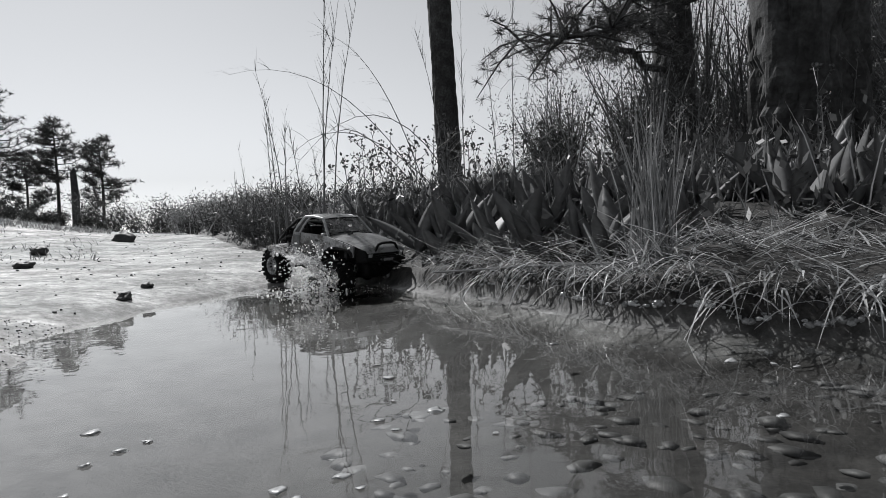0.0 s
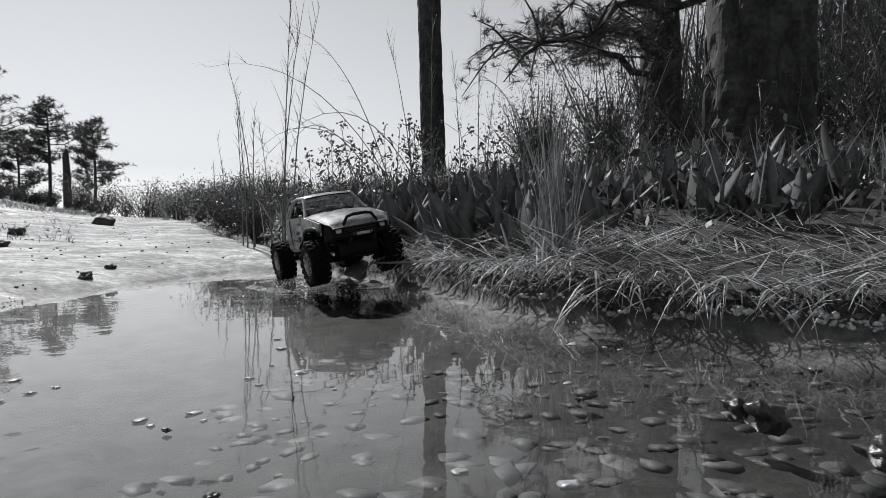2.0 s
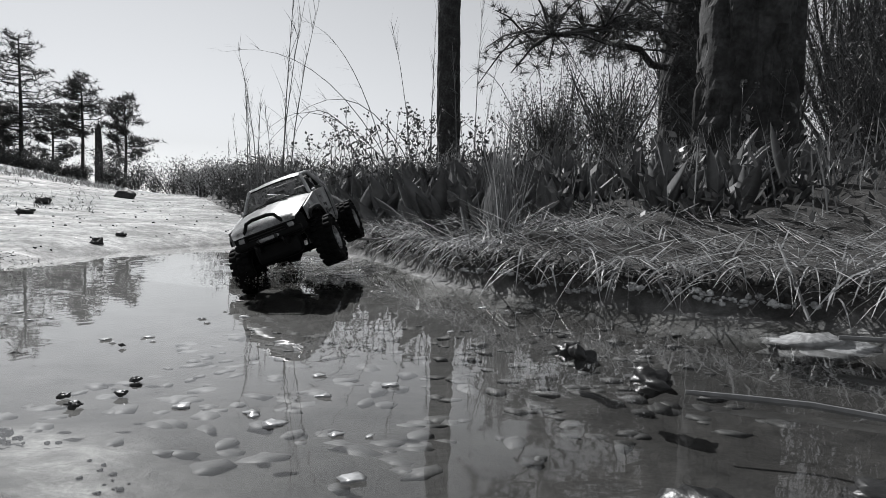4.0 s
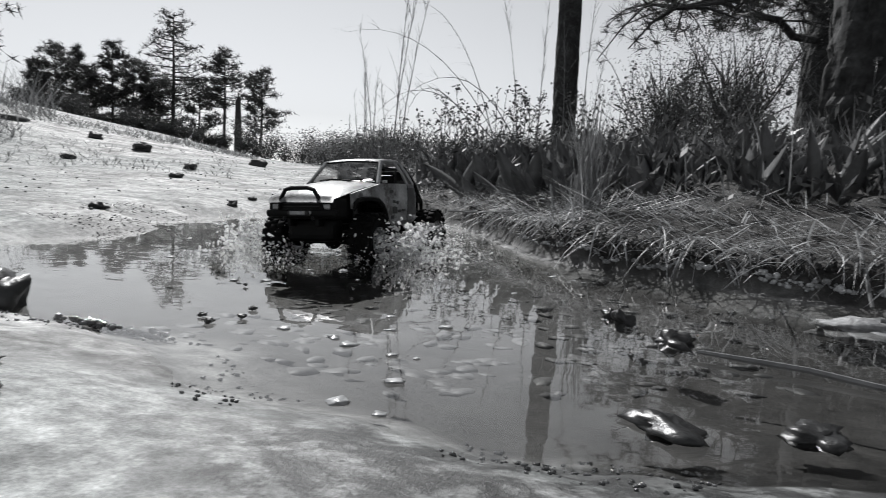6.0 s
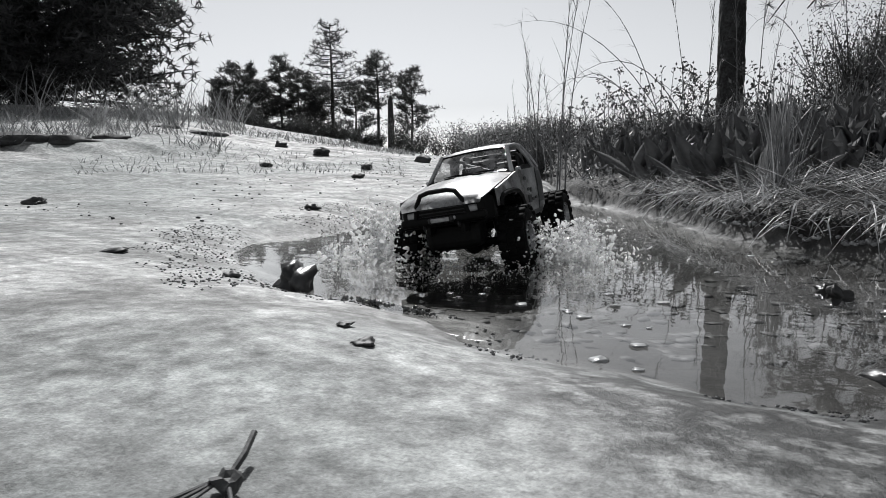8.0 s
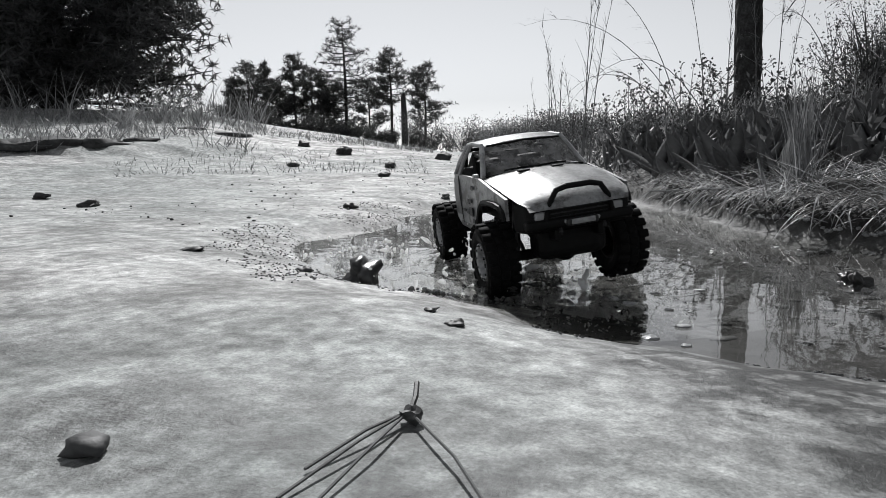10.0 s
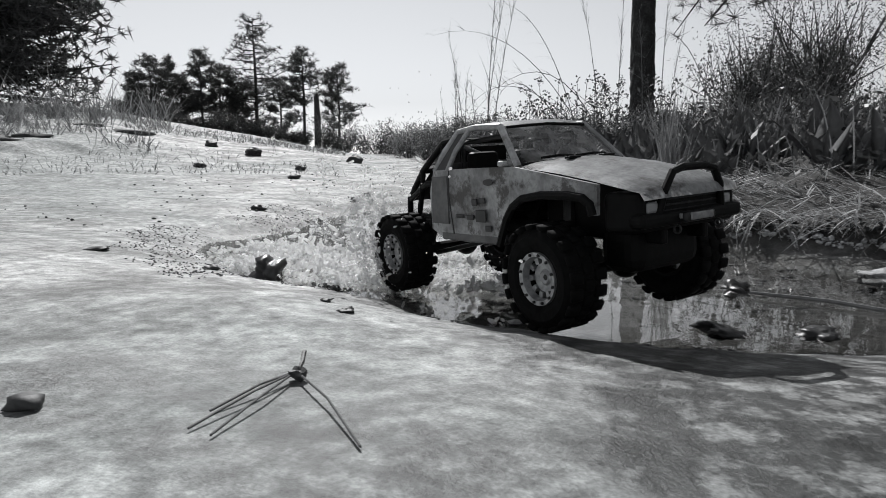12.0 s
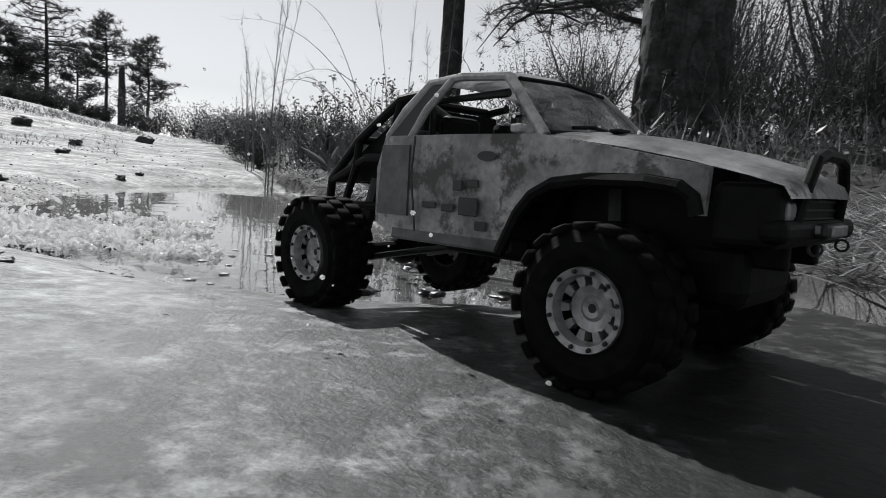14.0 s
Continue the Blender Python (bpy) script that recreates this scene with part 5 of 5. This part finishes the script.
def build_stones():
    single = [(-0.215, 0.145, 0.025, 0.95, WETSTONE, "wet black stone at the water's edge"), (0.475, 0.315, 0.021, 0.5, WETSTONE, "wet stone standing out of the water"), (0.415, 0.42, 0.012, 0.8, WETSTONE, "small wet stone in the shallows"),
              (0.43, 0.40, 0.013, 0.8, WETSTONE, "small wet stone in the shallows"), (0.44, 0.06, 0.024, 0.30, WETSTONE, "black wet stone near the shore"), (0.54, 0.08, 0.022, 0.30, WETSTONE, "black wet stone near the shore"), (0.64, 0.10, 0.020, 0.30, WETSTONE, "black wet stone near the shore"), (0.73, 0.50, 0.050, 0.24, STONE, "flat pale stone half under water"),
              (-0.85, 0.99, 0.022, 0.5, DEBRIS, "dark pebble on the wet rock"), (-2.61, 3.34, 0.055, 0.6, DEBRIS, "dark loose stone on the granite"), (-1.80, 2.74, 0.042, 0.6, DEBRIS, "dark loose stone on the granite"), (-1.92, 3.69, 0.06, 0.6, DEBRIS, "dark loose stone on the granite"),
              (-1.60, 0.63, 0.030, 0.45, DEBRIS, "dark pebble on the granite"), (-2.06, 0.75, 0.026, 0.5, DEBRIS, "dark pebble on the granite"), (-0.77, 1.49, 0.018, 0.6, DEBRIS, "dark pebble on the wet rock"), (-0.81, 1.69, 0.014, 0.6, DEBRIS, "dark pebble on the wet rock"), (-3.2, 3.6, 0.05, 0.6, DEBRIS, "dark loose stone on the granite"),
              (-2.3, 2.4, 0.03, 0.6, DEBRIS, "dark loose stone on the granite"), (-1.5, 2.2, 0.03, 0.5, DEBRIS, "dark loose stone on the granite"), (0.07, -0.115, 0.008, 0.35, DEBRIS, "dark bark flake on the rock"), (0.02, -0.07, 0.008, 0.3, DEBRIS, "dark bark flake on the rock"), (-0.30, 0.12, 0.010, 0.5, DEBRIS, "dark bark flake on the rock"),
              (-0.55, 0.13, 0.02, 0.2, DEBRIS, "dark stick scrap on the rock"), (0.02, 0.25, 0.0044, 0.6, WETSTONE, "small stone tip above the water"), (0.03, 0.21, 0.0039, 0.6, WETSTONE, "small stone tip above the water"), (0.01, 0.18, 0.0055, 0.45, WETSTONE, "small stone tip above the water"), (-0.06, 0.37, 0.0033, 0.5, WETSTONE, "small stone tip above the water"),
              (-0.01, 0.20, 0.0044, 0.5, WETSTONE, "small stone tip above the water")]
    for k, (x, y, r, flat, m, label) in enumerate(single):
        z = ground_z(x, y)
        if z < 0:       # those in the shallows stand clear of the surface
            z = max(z, 0.004 - r * flat)
        ob = thing("stone", label, "stone", at=pose(x, y, z + 0.55 * r * flat, uni(-8, 8), uni(-8, 8), uni(0, 360)), mesh=finish(pebble(r, flat, k, 0.8, 3), "stone", m, True))
    n = 300
    x, y = uni(-0.10, 0.62, 3200), uni(0.10, 0.72, 3200)
    ok = (inside_by(POND, x, y) < -0.05) & (y > 0.12 + 0.5 * np.maximum(x - 0.22, 0))
    x, y = x[ok][:n], y[ok][:n]
    many_stones("pond_bed_stones", x, y, uni(0.008, 0.026, len(x)), uni(0.06, 0.13, len(x)), BEDSTONE, "flat silted pebbles on the pond floor", 0.72)
    # gritty gravel where water has run along the shore
    x, y = uni(-1.0, 0.5, 16000), uni(-0.15, 1.2, 16000)
    d, b = inside_by(POND, x, y), inside_by(BANK, x, y)
    ok = (d > -0.05) & (d < np.where(x < -0.2, 0.16, 0.05)) & (b > 0.05) & (vnoise(x * 8, y * 8, 31) > -0.15)
    x, y = x[ok][:3800], y[ok][:3800]
    many_stones("shore_gravel", x, y, uni(0.0006, 0.0026, len(x)), uni(0.5, 0.8, len(x)), GRIT, "glistening wet gravel along the shore")
    x, y = RNG.normal(-0.065, 0.030, 170), RNG.normal(0.137, 0.010, 170)
    many_stones("gravel_heap", x, y, uni(0.0015, 0.0048, 170), uni(0.6, 0.9, 170), GRIT, "small heap of wet gravel at the shore", -0.5)
    x, y = uni(-4.8, -0.6, 3600), uni(0.3, 5.5, 3600)
    ok = (inside_by(POND, x, y) > 0.06) & (inside_by(BANK, x, y) > 0.1) & (vnoise(x * 1.2, y * 1.2, 41) > 0.1)
    many_stones("scattered_grit", x[ok], y[ok], uni(0.02, 1, int(ok.sum())) ** 4 * 0.006 + 0.0012, uni(0.5, 0.8, int(ok.sum())), DEBRIS, "scattered dark grit and bark on the granite")
    x, y = bank_spots(420, 0.0, 1.1, 0.2, 1.7, -0.012, 0.03)
    many_stones("bank_gravel", x, y, uni(0.05, 1, len(x)) ** 2 * 0.007 + 0.0015, uni(0.5, 0.8, len(x)), FOOT, "pale wet gravel at the foot of the bank")
    # ledge of slabs on the slope, coloured dark to paint the shaded undercut
    for k, (az, r, s) in enumerate(((47.5, 5.6, 0.16), (58.0, 4.7, 0.2), (61.5, 4.75, 0.25), (65, 4.7, 0.24), (55, 4.9, 0.14), (50.5, 5.9, 0.12))):
        a = radians(az)
        x, y = 0.25 - r * math.sin(a), -0.35 + r * math.cos(a)
        thing("stone", "stone slab on the slope, darkened to paint its undercut shade", "stone", at=pose(x, y, ground_z(x, y) - 0.01, 0, 0, math.degrees(a)), mesh=finish(pebble(s, 0.22, 60 + k, 0.7), "stone", SHADESTONE))
    # a fallen bundle of pine needles with its bud, and a bark scrap
    x, y = 0.150, -0.330
    z = ground_z(x, y)
    bundle = thing("pine_needle_bundle", "fallen pine needle bundle with brown bud", "pine needles", at=(x, y, z))
    part("bud", pebble(0.006, 0.7, 9, 0.6), DEBRIS, bundle, at=pose(0.004, -0.004, 0.005))
    part("stub", tube([(0, 0, 0.003), (-0.004, 0.014, 0.007), (-0.010, 0.026, 0.010)], 0.0016, 6), DEBRIS, bundle)
    for tip in ((-0.003, -0.097, 0.002), (-0.010, -0.072, 0.002), (0.092, -0.086, 0.002), (0.014, -0.100, 0.004)):
        tx, ty, _ = tip
        part("needle", tube([(0, 0, 0.005), (tx * 0.5, ty * 0.45, 0.007 + 0.0), (tx, ty, ground_z(x + tx, y + ty) - z + 0.002)], 0.0008, 5), TWIG, bundle)
    x, y = 0.035, -0.432
    thing("bark_scrap", "brown curled bark scrap on the rock", "bark", at=pose(x, y, ground_z(x, y) + 0.004, 0, 0, 20), mesh=finish(pebble(0.011, 0.38, 12, 0.6), "bark_scrap", DEBRIS))


def build_flakes():
    """Soaked leaf scraps that float on the pond."""
    spots = [(-0.248, 0.491), (-0.26, 0.463), (-0.301, 0.541), (-0.236, 0.511), (0.001, 0.562), (-0.03, 0.513), (-0.043, 0.401), (-0.098, 0.403), (0.051, 0.494), (0.381, 0.66), (0.284, 0.505), (0.154, 0.836), (-0.076, 0.756), (-0.242, 0.408), (0.329, 0.697), (-0.059, 0.422), (0.17, 0.289), (0.239, 0.267), (0.188, 0.231), (0.168, 0.163), (0.365, 0.675), (0.523, 0.756), (-0.053, 0.691), (-0.047, 0.54), (0.216, 0.147), (0.239, 0.146), (0.24, 0.079), (0.216, 0.024), (0.25, 0.012), (-0.082, 0.39), (0.146, 0.182), (-0.04, 0.599), (0.087, 0.193)]
    for k, (x, y) in enumerate(spots):
        if inside_by(POND, np.array([x]), np.array([y]))[0] > -0.01:
            continue
        bm = pebble(uni(0.003, 0.0085), 0.16, k + 80, 0.9)
        thing("floating_leaf", "pale soaked leaf scrap floating on the water", "leaf", "leaf scraps on the pond", at=pose(x, y, 0.0008, uni(-6, 6), uni(-6, 6), uni(0, 360)), mesh=finish(bm, "floating_leaf", FLAKE))


build_flakes()
build_trees()
build_broad_plants()
build_grasses()
build_reeds()
build_weeds()
build_straw()
build_brush()
build_stones()


# ---- flying and churned water ----
def drops(name, p, r, stretch=None):
    """Many drops and torn bits of water at the places p, of the radii r."""
    shapes = []
    for k in range(6):
        bm = bmesh.new()
        bmesh.ops.create_icosphere(bm, subdivisions=1, radius=1.0)
        for v in bm.verts:
            v.co *= 1 + 0.45 * noise.noise(v.co * 1.7 + Vector((k * 3.3, 0, 0)))
        bm.verts.ensure_lookup_table()
        shapes.append((np.array([v.co[:] for v in bm.verts]), np.array([[v.index for v in f.verts] for f in bm.faces])))
        bm.free()
    r = r.min() + (r.max() - r.min()) * ((r - r.min()) / (r.max() - r.min())) ** 2.2  # few large, many small
    vs, fs, at = [], [], 0
    for i in range(len(p)):
        v, f = shapes[i % 6]
        q = np.linalg.qr(RNG.normal(size=(3, 3)))[0]
        w = v * np.array([r[i] * (stretch[i] if stretch is not None else 1.0), r[i], r[i] * 0.8]) @ q
        vs.append(w + p[i]), fs.append(f + at)
        at += len(v)
    return raw(name, np.concatenate(vs), np.concatenate(fs), DROPS, True)


def fan(n, aim, wide, speed, up, seconds=0.30, start=0.03):
    """Places along the arcs of water thrown from a wheel: aim in degrees, up the share that goes upwards."""
    a = np.radians(aim + RNG.normal(0, wide, n))
    v, u, t = speed * uni(0.35, 1.0, n), up * uni(0.45, 1.1, n), uni(0, seconds, n)
    z = u * t - 4.9 * t * t
    return np.stack([v * np.cos(a) * t + RNG.normal(0, start, n), v * np.sin(a) * t + RNG.normal(0, start, n), np.abs(z) * (z > -0.01) + RNG.normal(0, 0.006, n)], -1)


def curtain(n, x0, x1, y, z0, z1, thick):
    """A torn sheet of water that runs down beside the body."""
    x, z = uni(x0, x1, n), z0 + (z1 - z0) * uni(0, 1, n) ** 0.8
    return np.stack([x + 0.01 * np.sin(z * 60), y + RNG.normal(0, thick, n) + 0.02 * (z1 - z) / (z1 - z0), z], -1)


def sheet(aim, wide, reach, high, holes, seed, curl=0.0):
    """A torn film of water that leaves a wheel as an arching fan."""
    nu, nv = 34, 26
    u, v = np.meshgrid(np.linspace(-1, 1, nu), np.linspace(0, 1, nv))
    a = np.radians(aim + wide * u)
    h = high * (1 - 0.35 * u * u) * (1 + 0.25 * vnoise(u * 3, v * 3, seed))
    out = reach * (v + curl * v * v) * (1 + 0.2 * vnoise(u * 4 + 9, v * 3, seed))
    z = h * 4 * v * (1 - 0.62 * v) / 1.62 + 0.006 * vnoise(u * 9, v * 9, seed + 2)
    p = np.stack([out * np.cos(a) + 0.006 * vnoise(u * 8, v * 8, seed + 3), out * np.sin(a) + 0.006 * vnoise(u * 8, v * 8, seed + 4), z], -1).reshape(-1, 3)
    gap = (vnoise(u * 7, v * 6, seed + 5) + 0.6 * vnoise(u * 17, v * 15, seed + 6)).ravel() + 0.7 * v.ravel()
    i = np.arange(nu * nv).reshape(nv, nu)
    f = np.stack([i[:-1, :-1], i[:-1, 1:], i[1:, 1:], i[1:, :-1]], -1).reshape(-1, 4)
    return raw("film", p, f[gap[f].mean(1) < holes], FILM, True)


def hung_film(x0, x1, y, z0, z1, seed):
    """A torn film that hangs beside the body and spreads towards its foot."""
    nu, nv = 40, 34
    u, v = np.meshgrid(np.linspace(0, 1, nu), np.linspace(0, 1, nv))
    x = x0 + (x1 - x0) * u + 0.02 * (1 - v) * (2 * u - 1) + 0.008 * vnoise(u * 5, v * 4, seed)
    yy = y - 0.035 * (1 - v) ** 1.5 + 0.006 * vnoise(u * 9, v * 5, seed + 1)
    gap = (vnoise(u * 9, v * 4, seed + 2) + 0.6 * vnoise(u * 22, v * 11, seed + 3)).ravel()
    i = np.arange(nu * nv).reshape(nv, nu)
    f = np.stack([i[:-1, :-1], i[:-1, 1:], i[1:, 1:], i[1:, :-1]], -1).reshape(-1, 4)
    return raw("film", np.stack([x, yy, z0 + (z1 - z0) * v], -1).reshape(-1, 3), f[gap[f].mean(1) < 0.12], FILM, True)


def build_splashes():
    """Each splash rides beside a wheel and sinks back into the pond: object, place on the truck, heights over time."""
    out = []

    def add(label, p, r, at, heights, stretch=None, films=(), drapes=()):
        ob = thing("water_splash", label, "splash", "water thrown up by the truck")
        tagged(part("spray", drops("spray", p, r, stretch), DROPS, ob), kind="stuff")
        for film in films:
            part("film", sheet(*film), FILM, ob, "torn glassy film of water")
        for drape in drapes:
            part("film", hung_film(*drape), FILM, ob, "torn glassy film of water")
        out.append((ob, at, heights))

    low = -0.30
    n = 700
    add("glassy sheet of water thrown by the front wheel", np.concatenate([fan(n, -110, 24, 0.55, 1.55, 0.32, 0.035), fan(250, -80, 50, 0.4, 1.0, 0.2, 0.03)]), uni(0.0008, 0.0030, n + 250), (0.165, -0.135),
        [(0, 0.0), (0.5, 0.0), (1.1, 0.005), (1.7, -0.06), (2.3, low), (14, low)], uni(1, 3.0, n + 250), [(-118, 62, 0.15, 0.135, 0.85, 3), (-100, 65, 0.10, 0.10, 0.8, 23)])
    add("low spray beside the tilted truck", fan(260, -90, 60, 0.5, 0.8, 0.2, 0.05), uni(0.001, 0.0035, 260), (0.15, -0.10), [(0, low), (1.0, low), (1.6, -0.02), (2.6, -0.04), (3.6, low), (14, low)])
    n = 900
    add("white froth thrown by the front wheel", np.concatenate([fan(n, 120, 32, 0.55, 1.1, 0.24, 0.04), fan(380, 165, 14, 0.95, 0.9, 0.24, 0.03)]), uni(0.0008, 0.0034, n + 380), (0.150, 0.125),
        [(0, low), (4.2, low), (5.0, 0.0), (6.5, 0.0), (7.4, 0.006), (8.2, 0.0), (8.7, -0.02), (9.6, low), (14, low)], uni(1, 3.0, n + 380), [(110, 60, 0.10, 0.06, 0.55, 5), (150, 45, 0.14, 0.055, 0.5, 33)])
    n = 1500
    add("white spray bursting from the front wheel", np.concatenate([fan(n - 300, -75, 40, 0.5, 1.25, 0.27, 0.035), fan(300, -100, 30, 0.75, 0.9, 0.2, 0.03)]), uni(0.0008, 0.0042, n), (0.165, -0.115), [(0, low), (4.4, low), (5.4, -0.03), (6.9, -0.03), (7.8, 0.0), (8.7, 0.0), (9.6, low), (14, low)], uni(1, 3.0, n), [(-75, 60, 0.09, 0.07, 0.45, 7)])
    n = 700
    add("spray trailing the rear wheel", fan(n, 170, 35, 0.6, 0.9, 0.22, 0.04), uni(0.0007, 0.0030, n), (-0.160, 0.115), [(0, low), (4.6, low), (5.4, -0.01), (8.4, -0.01), (9.4, low), (14, low)])
    n = 900
    add("curtain of water pouring down the truck's side", np.concatenate([curtain(n, -0.075, 0.045, -0.105, 0.0, 0.205, 0.008), curtain(160, -0.05, 0.03, -0.085, 0.20, 0.225, 0.012)]), uni(0.0005, 0.0020, n + 160), (0.0, 0.0),
        [(0, low), (9.6, low), (10.4, 0.0), (11.1, 0.0), (11.5, -0.12), (11.9, low), (14, low)], uni(1.2, 3.5, n + 160), (), [(-0.085, 0.050, -0.100, 0.0, 0.215, 71), (-0.070, 0.020, -0.112, 0.0, 0.18, 77)])
    n = 1300
    add("tall white plume behind the rear wheel", np.concatenate([fan(n, -172, 24, 0.65, 1.85, 0.36, 0.03), fan(300, 160, 60, 0.7, 1.2, 0.25, 0.05)]), uni(0.0007, 0.0032, n + 300), (-0.175, -0.10),
        [(0, low), (10.2, low), (11.4, -0.06), (12.0, -0.02), (12.7, 0.0), (13.1, -0.02), (13.6, -0.16), (14, low)], uni(1, 3.0, n + 300), [(-172, 55, 0.11, 0.15, 0.6, 9), (-178, 70, 0.08, 0.11, 0.55, 43), (165, 50, 0.14, 0.09, 0.35, 53)])
    n = 110
    add("loose drops flying round the truck", np.stack([uni(-0.42, 0.20, n), uni(-0.22, 0.10, n), uni(0.02, 0.30, n)], -1), uni(0.0008, 0.0026, n), (0.0, 0.0), [(0, -0.5), (10.0, -0.5), (11.2, 0.0), (13.2, 0.02), (14, -0.03)])
    n = 1300
    a = uni(0, 6.28, n)
    k = uni(0.85, 1.5, n)
    p = np.stack([0.05 + 0.215 * k * np.cos(a), 0.115 * k * np.sin(a), np.abs(RNG.normal(0, 0.010, n)) * (2 - k)], -1)
    add("froth hugging the wading truck", p, uni(0.0005, 0.0018, n), (0.0, 0.0), [(0, -0.012), (0.8, -0.004), (2.0, -0.01), (3.2, -0.02), (4.2, -0.01), (5.2, 0.0), (8.8, 0.0), (9.8, -0.01), (10.7, -0.06), (11.3, -0.2), (14, -0.3)], uni(1, 3, n))
    # churned pond surface left behind the truck
    n = 7500
    x, y = uni(-0.50, 0.55, 18000), uni(-0.05, 0.75, 18000)
    d = inside_by(POND, x, y)
    ok = (d < 0.0) & (x < 0.20) & (vnoise(x * 9, y * 9, 51) + 0.6 * vnoise(x * 25, y * 25, 52) > -0.85 + 1.0 * np.hypot((x + 0.16) / 0.36, (y - 0.22) / 0.26))
    x, y = x[ok][:n], y[ok][:n]
    n = len(x)
    froth = thing("water_splash", "field of dancing froth and drops on the pond", "splash", "water thrown up by the truck")
    foam = part("froth", drops("froth", np.stack([x, y, np.abs(RNG.normal(0, 0.006, n)) + (uni(0, 1, n) > 0.93) * uni(0, 0.05, n)], -1), uni(0.0008, 0.0055, n), uni(1, 3.2, n)), DROPS, froth)
    tagged(foam, kind="stuff")
    return out, froth


def build_wake():
    """A round patch of waves that travels with the truck; its rim lies under the pond's surface."""
    n = 72
    r, a = np.meshgrid(np.linspace(0, 0.42, n), np.linspace(0, 2 * np.pi, 97)[:-1])
    x, y = r * np.cos(a), r * np.sin(a)
    fade = 1 - smooth(0.16, 0.42, r)
    z = 0.0045 * fade * (np.sin(r * 95) * 0.5 + 0.9 * vnoise(x * 26, y * 26, 61) + 0.5 * vnoise(x * 60, y * 60, 62)) - 0.006 * (1 - fade) + 0.001
    i = np.arange(96 * n).reshape(96, n)
    j = np.roll(i, -1, 0)
    f = np.stack([i[:, :-1], i[:, 1:], j[:, 1:], j[:, :-1]], -1).reshape(-1, 4)
    return thing("wake", "rippled wake round the wading truck", "wake", mesh=raw("wake", np.stack([x, y, z], -1).reshape(-1, 3), f, WATER, True))


splashes, froth = build_splashes()
wake = build_wake()


# ---- what moves ----
# seconds, place, heading, nose-down pitch and lean of the truck
TRUCK_ROWS = [
    (0, -0.351, 1.913, -0.006, -43.0, 5.8, 0.4),
    (1, -0.228, 1.716, 0.009, -54.9, -9.5, -0.9),
    (2, -0.133, 1.560, 0.019, -61.9, -2.0, 8.6),
    (2.5, -0.100, 1.550, 0.042, -63.0, 6.5, 29.5),
    (3, -0.067, 1.444, 0.034, -70.4, 6.7, 32.8),
    (5.5, -0.102, 1.035, -0.028, -98.8, -1.6, 3.5),
    (6, -0.095, 0.927, -0.034, -97.1, -0.6, 3.8),
    (6.5, -0.120, 0.865, -0.036, -98.6, -0.7, 5.0),
    (7.5, -0.108, 0.688, -0.035, -92.2, 0.6, 1.2),
    (8, -0.119, 0.647, -0.025, -85.4, 1.8, 9.1),
    (8.5, -0.128, 0.600, -0.026, -78.1, 1.4, 10.8),
    (11, 0.063, 0.236, 0.005, -41.3, 1.2, 1.5),
    (11.5, 0.132, 0.161, 0.002, -41.0, -1.1, 0.3),
    (12, 0.211, 0.118, 0.015, -38.4, -2.6, 2.8),
    (12.5, 0.300, 0.063, 0.020, -38.0, -1.8, 3.2),
    (13, 0.408, -0.018, 0.016, -38.5, -1.9, 0.0),
    (13.5, 0.517, -0.109, 0.031, -40.0, -0.6, 0.6),
    (14, 0.626, -0.202, 0.036, -41.4, -2.4, 0.0),
]


def truck_pose(row):
    t, x, y, z, yaw, pitch, lean = row
    return t, pose(x, y, z, lean, pitch, yaw)


def motions():
    rows = [truck_pose(r) for r in TRUCK_ROWS]
    walk(truck, rows)
    # the wheels roll by the way that the truck has made
    times = np.arange(0, 14.01, 0.25)
    px, py = (np.interp(times, [r[0] for r in TRUCK_ROWS], [r[k] for r in TRUCK_ROWS]) for k in (1, 2))
    gone = np.r_[0, np.cumsum(np.hypot(np.diff(px), np.diff(py)))]
    for hub, x, s in wheels:
        walk(hub, [(float(t), pose(x, s * 0.0945, R_TYRE) @ Matrix.Rotation(d / R_TYRE, 4, "Y")) for t, d in zip(times, gone)])
    yaw = np.interp(times, [r[0] for r in TRUCK_ROWS], [r[4] for r in TRUCK_ROWS])
    for ob, (ax, ay), heights in splashes:
        hz = np.interp(times, [h[0] for h in heights], [h[1] for h in heights])
        rows = []
        for t, x, y, w, z in zip(times, px, py, yaw, hz):
            c, s = math.cos(radians(w)), math.sin(radians(w))
            rows.append((float(t), pose(x + ax * c - ay * s, y + ax * s + ay * c, z, 0, 0, w)))
        walk(ob, rows)
    walk(froth, [(0, pose(0, 0, -0.16)), (8.8, pose(0, 0, -0.16)), (10.4, pose(0, 0, 0)), (12.5, pose(0.006, 0.004, 0.001)), (14, pose(0, 0, -0.002))])
    sink = np.interp(times, [0, 8.8, 10.5, 11.8, 14], [0, 0, 0, -0.004, -0.03])
    walk(wake, [(float(t), pose(x, y, z)) for t, x, y, z in zip(times, px, py, sink)])


motions()
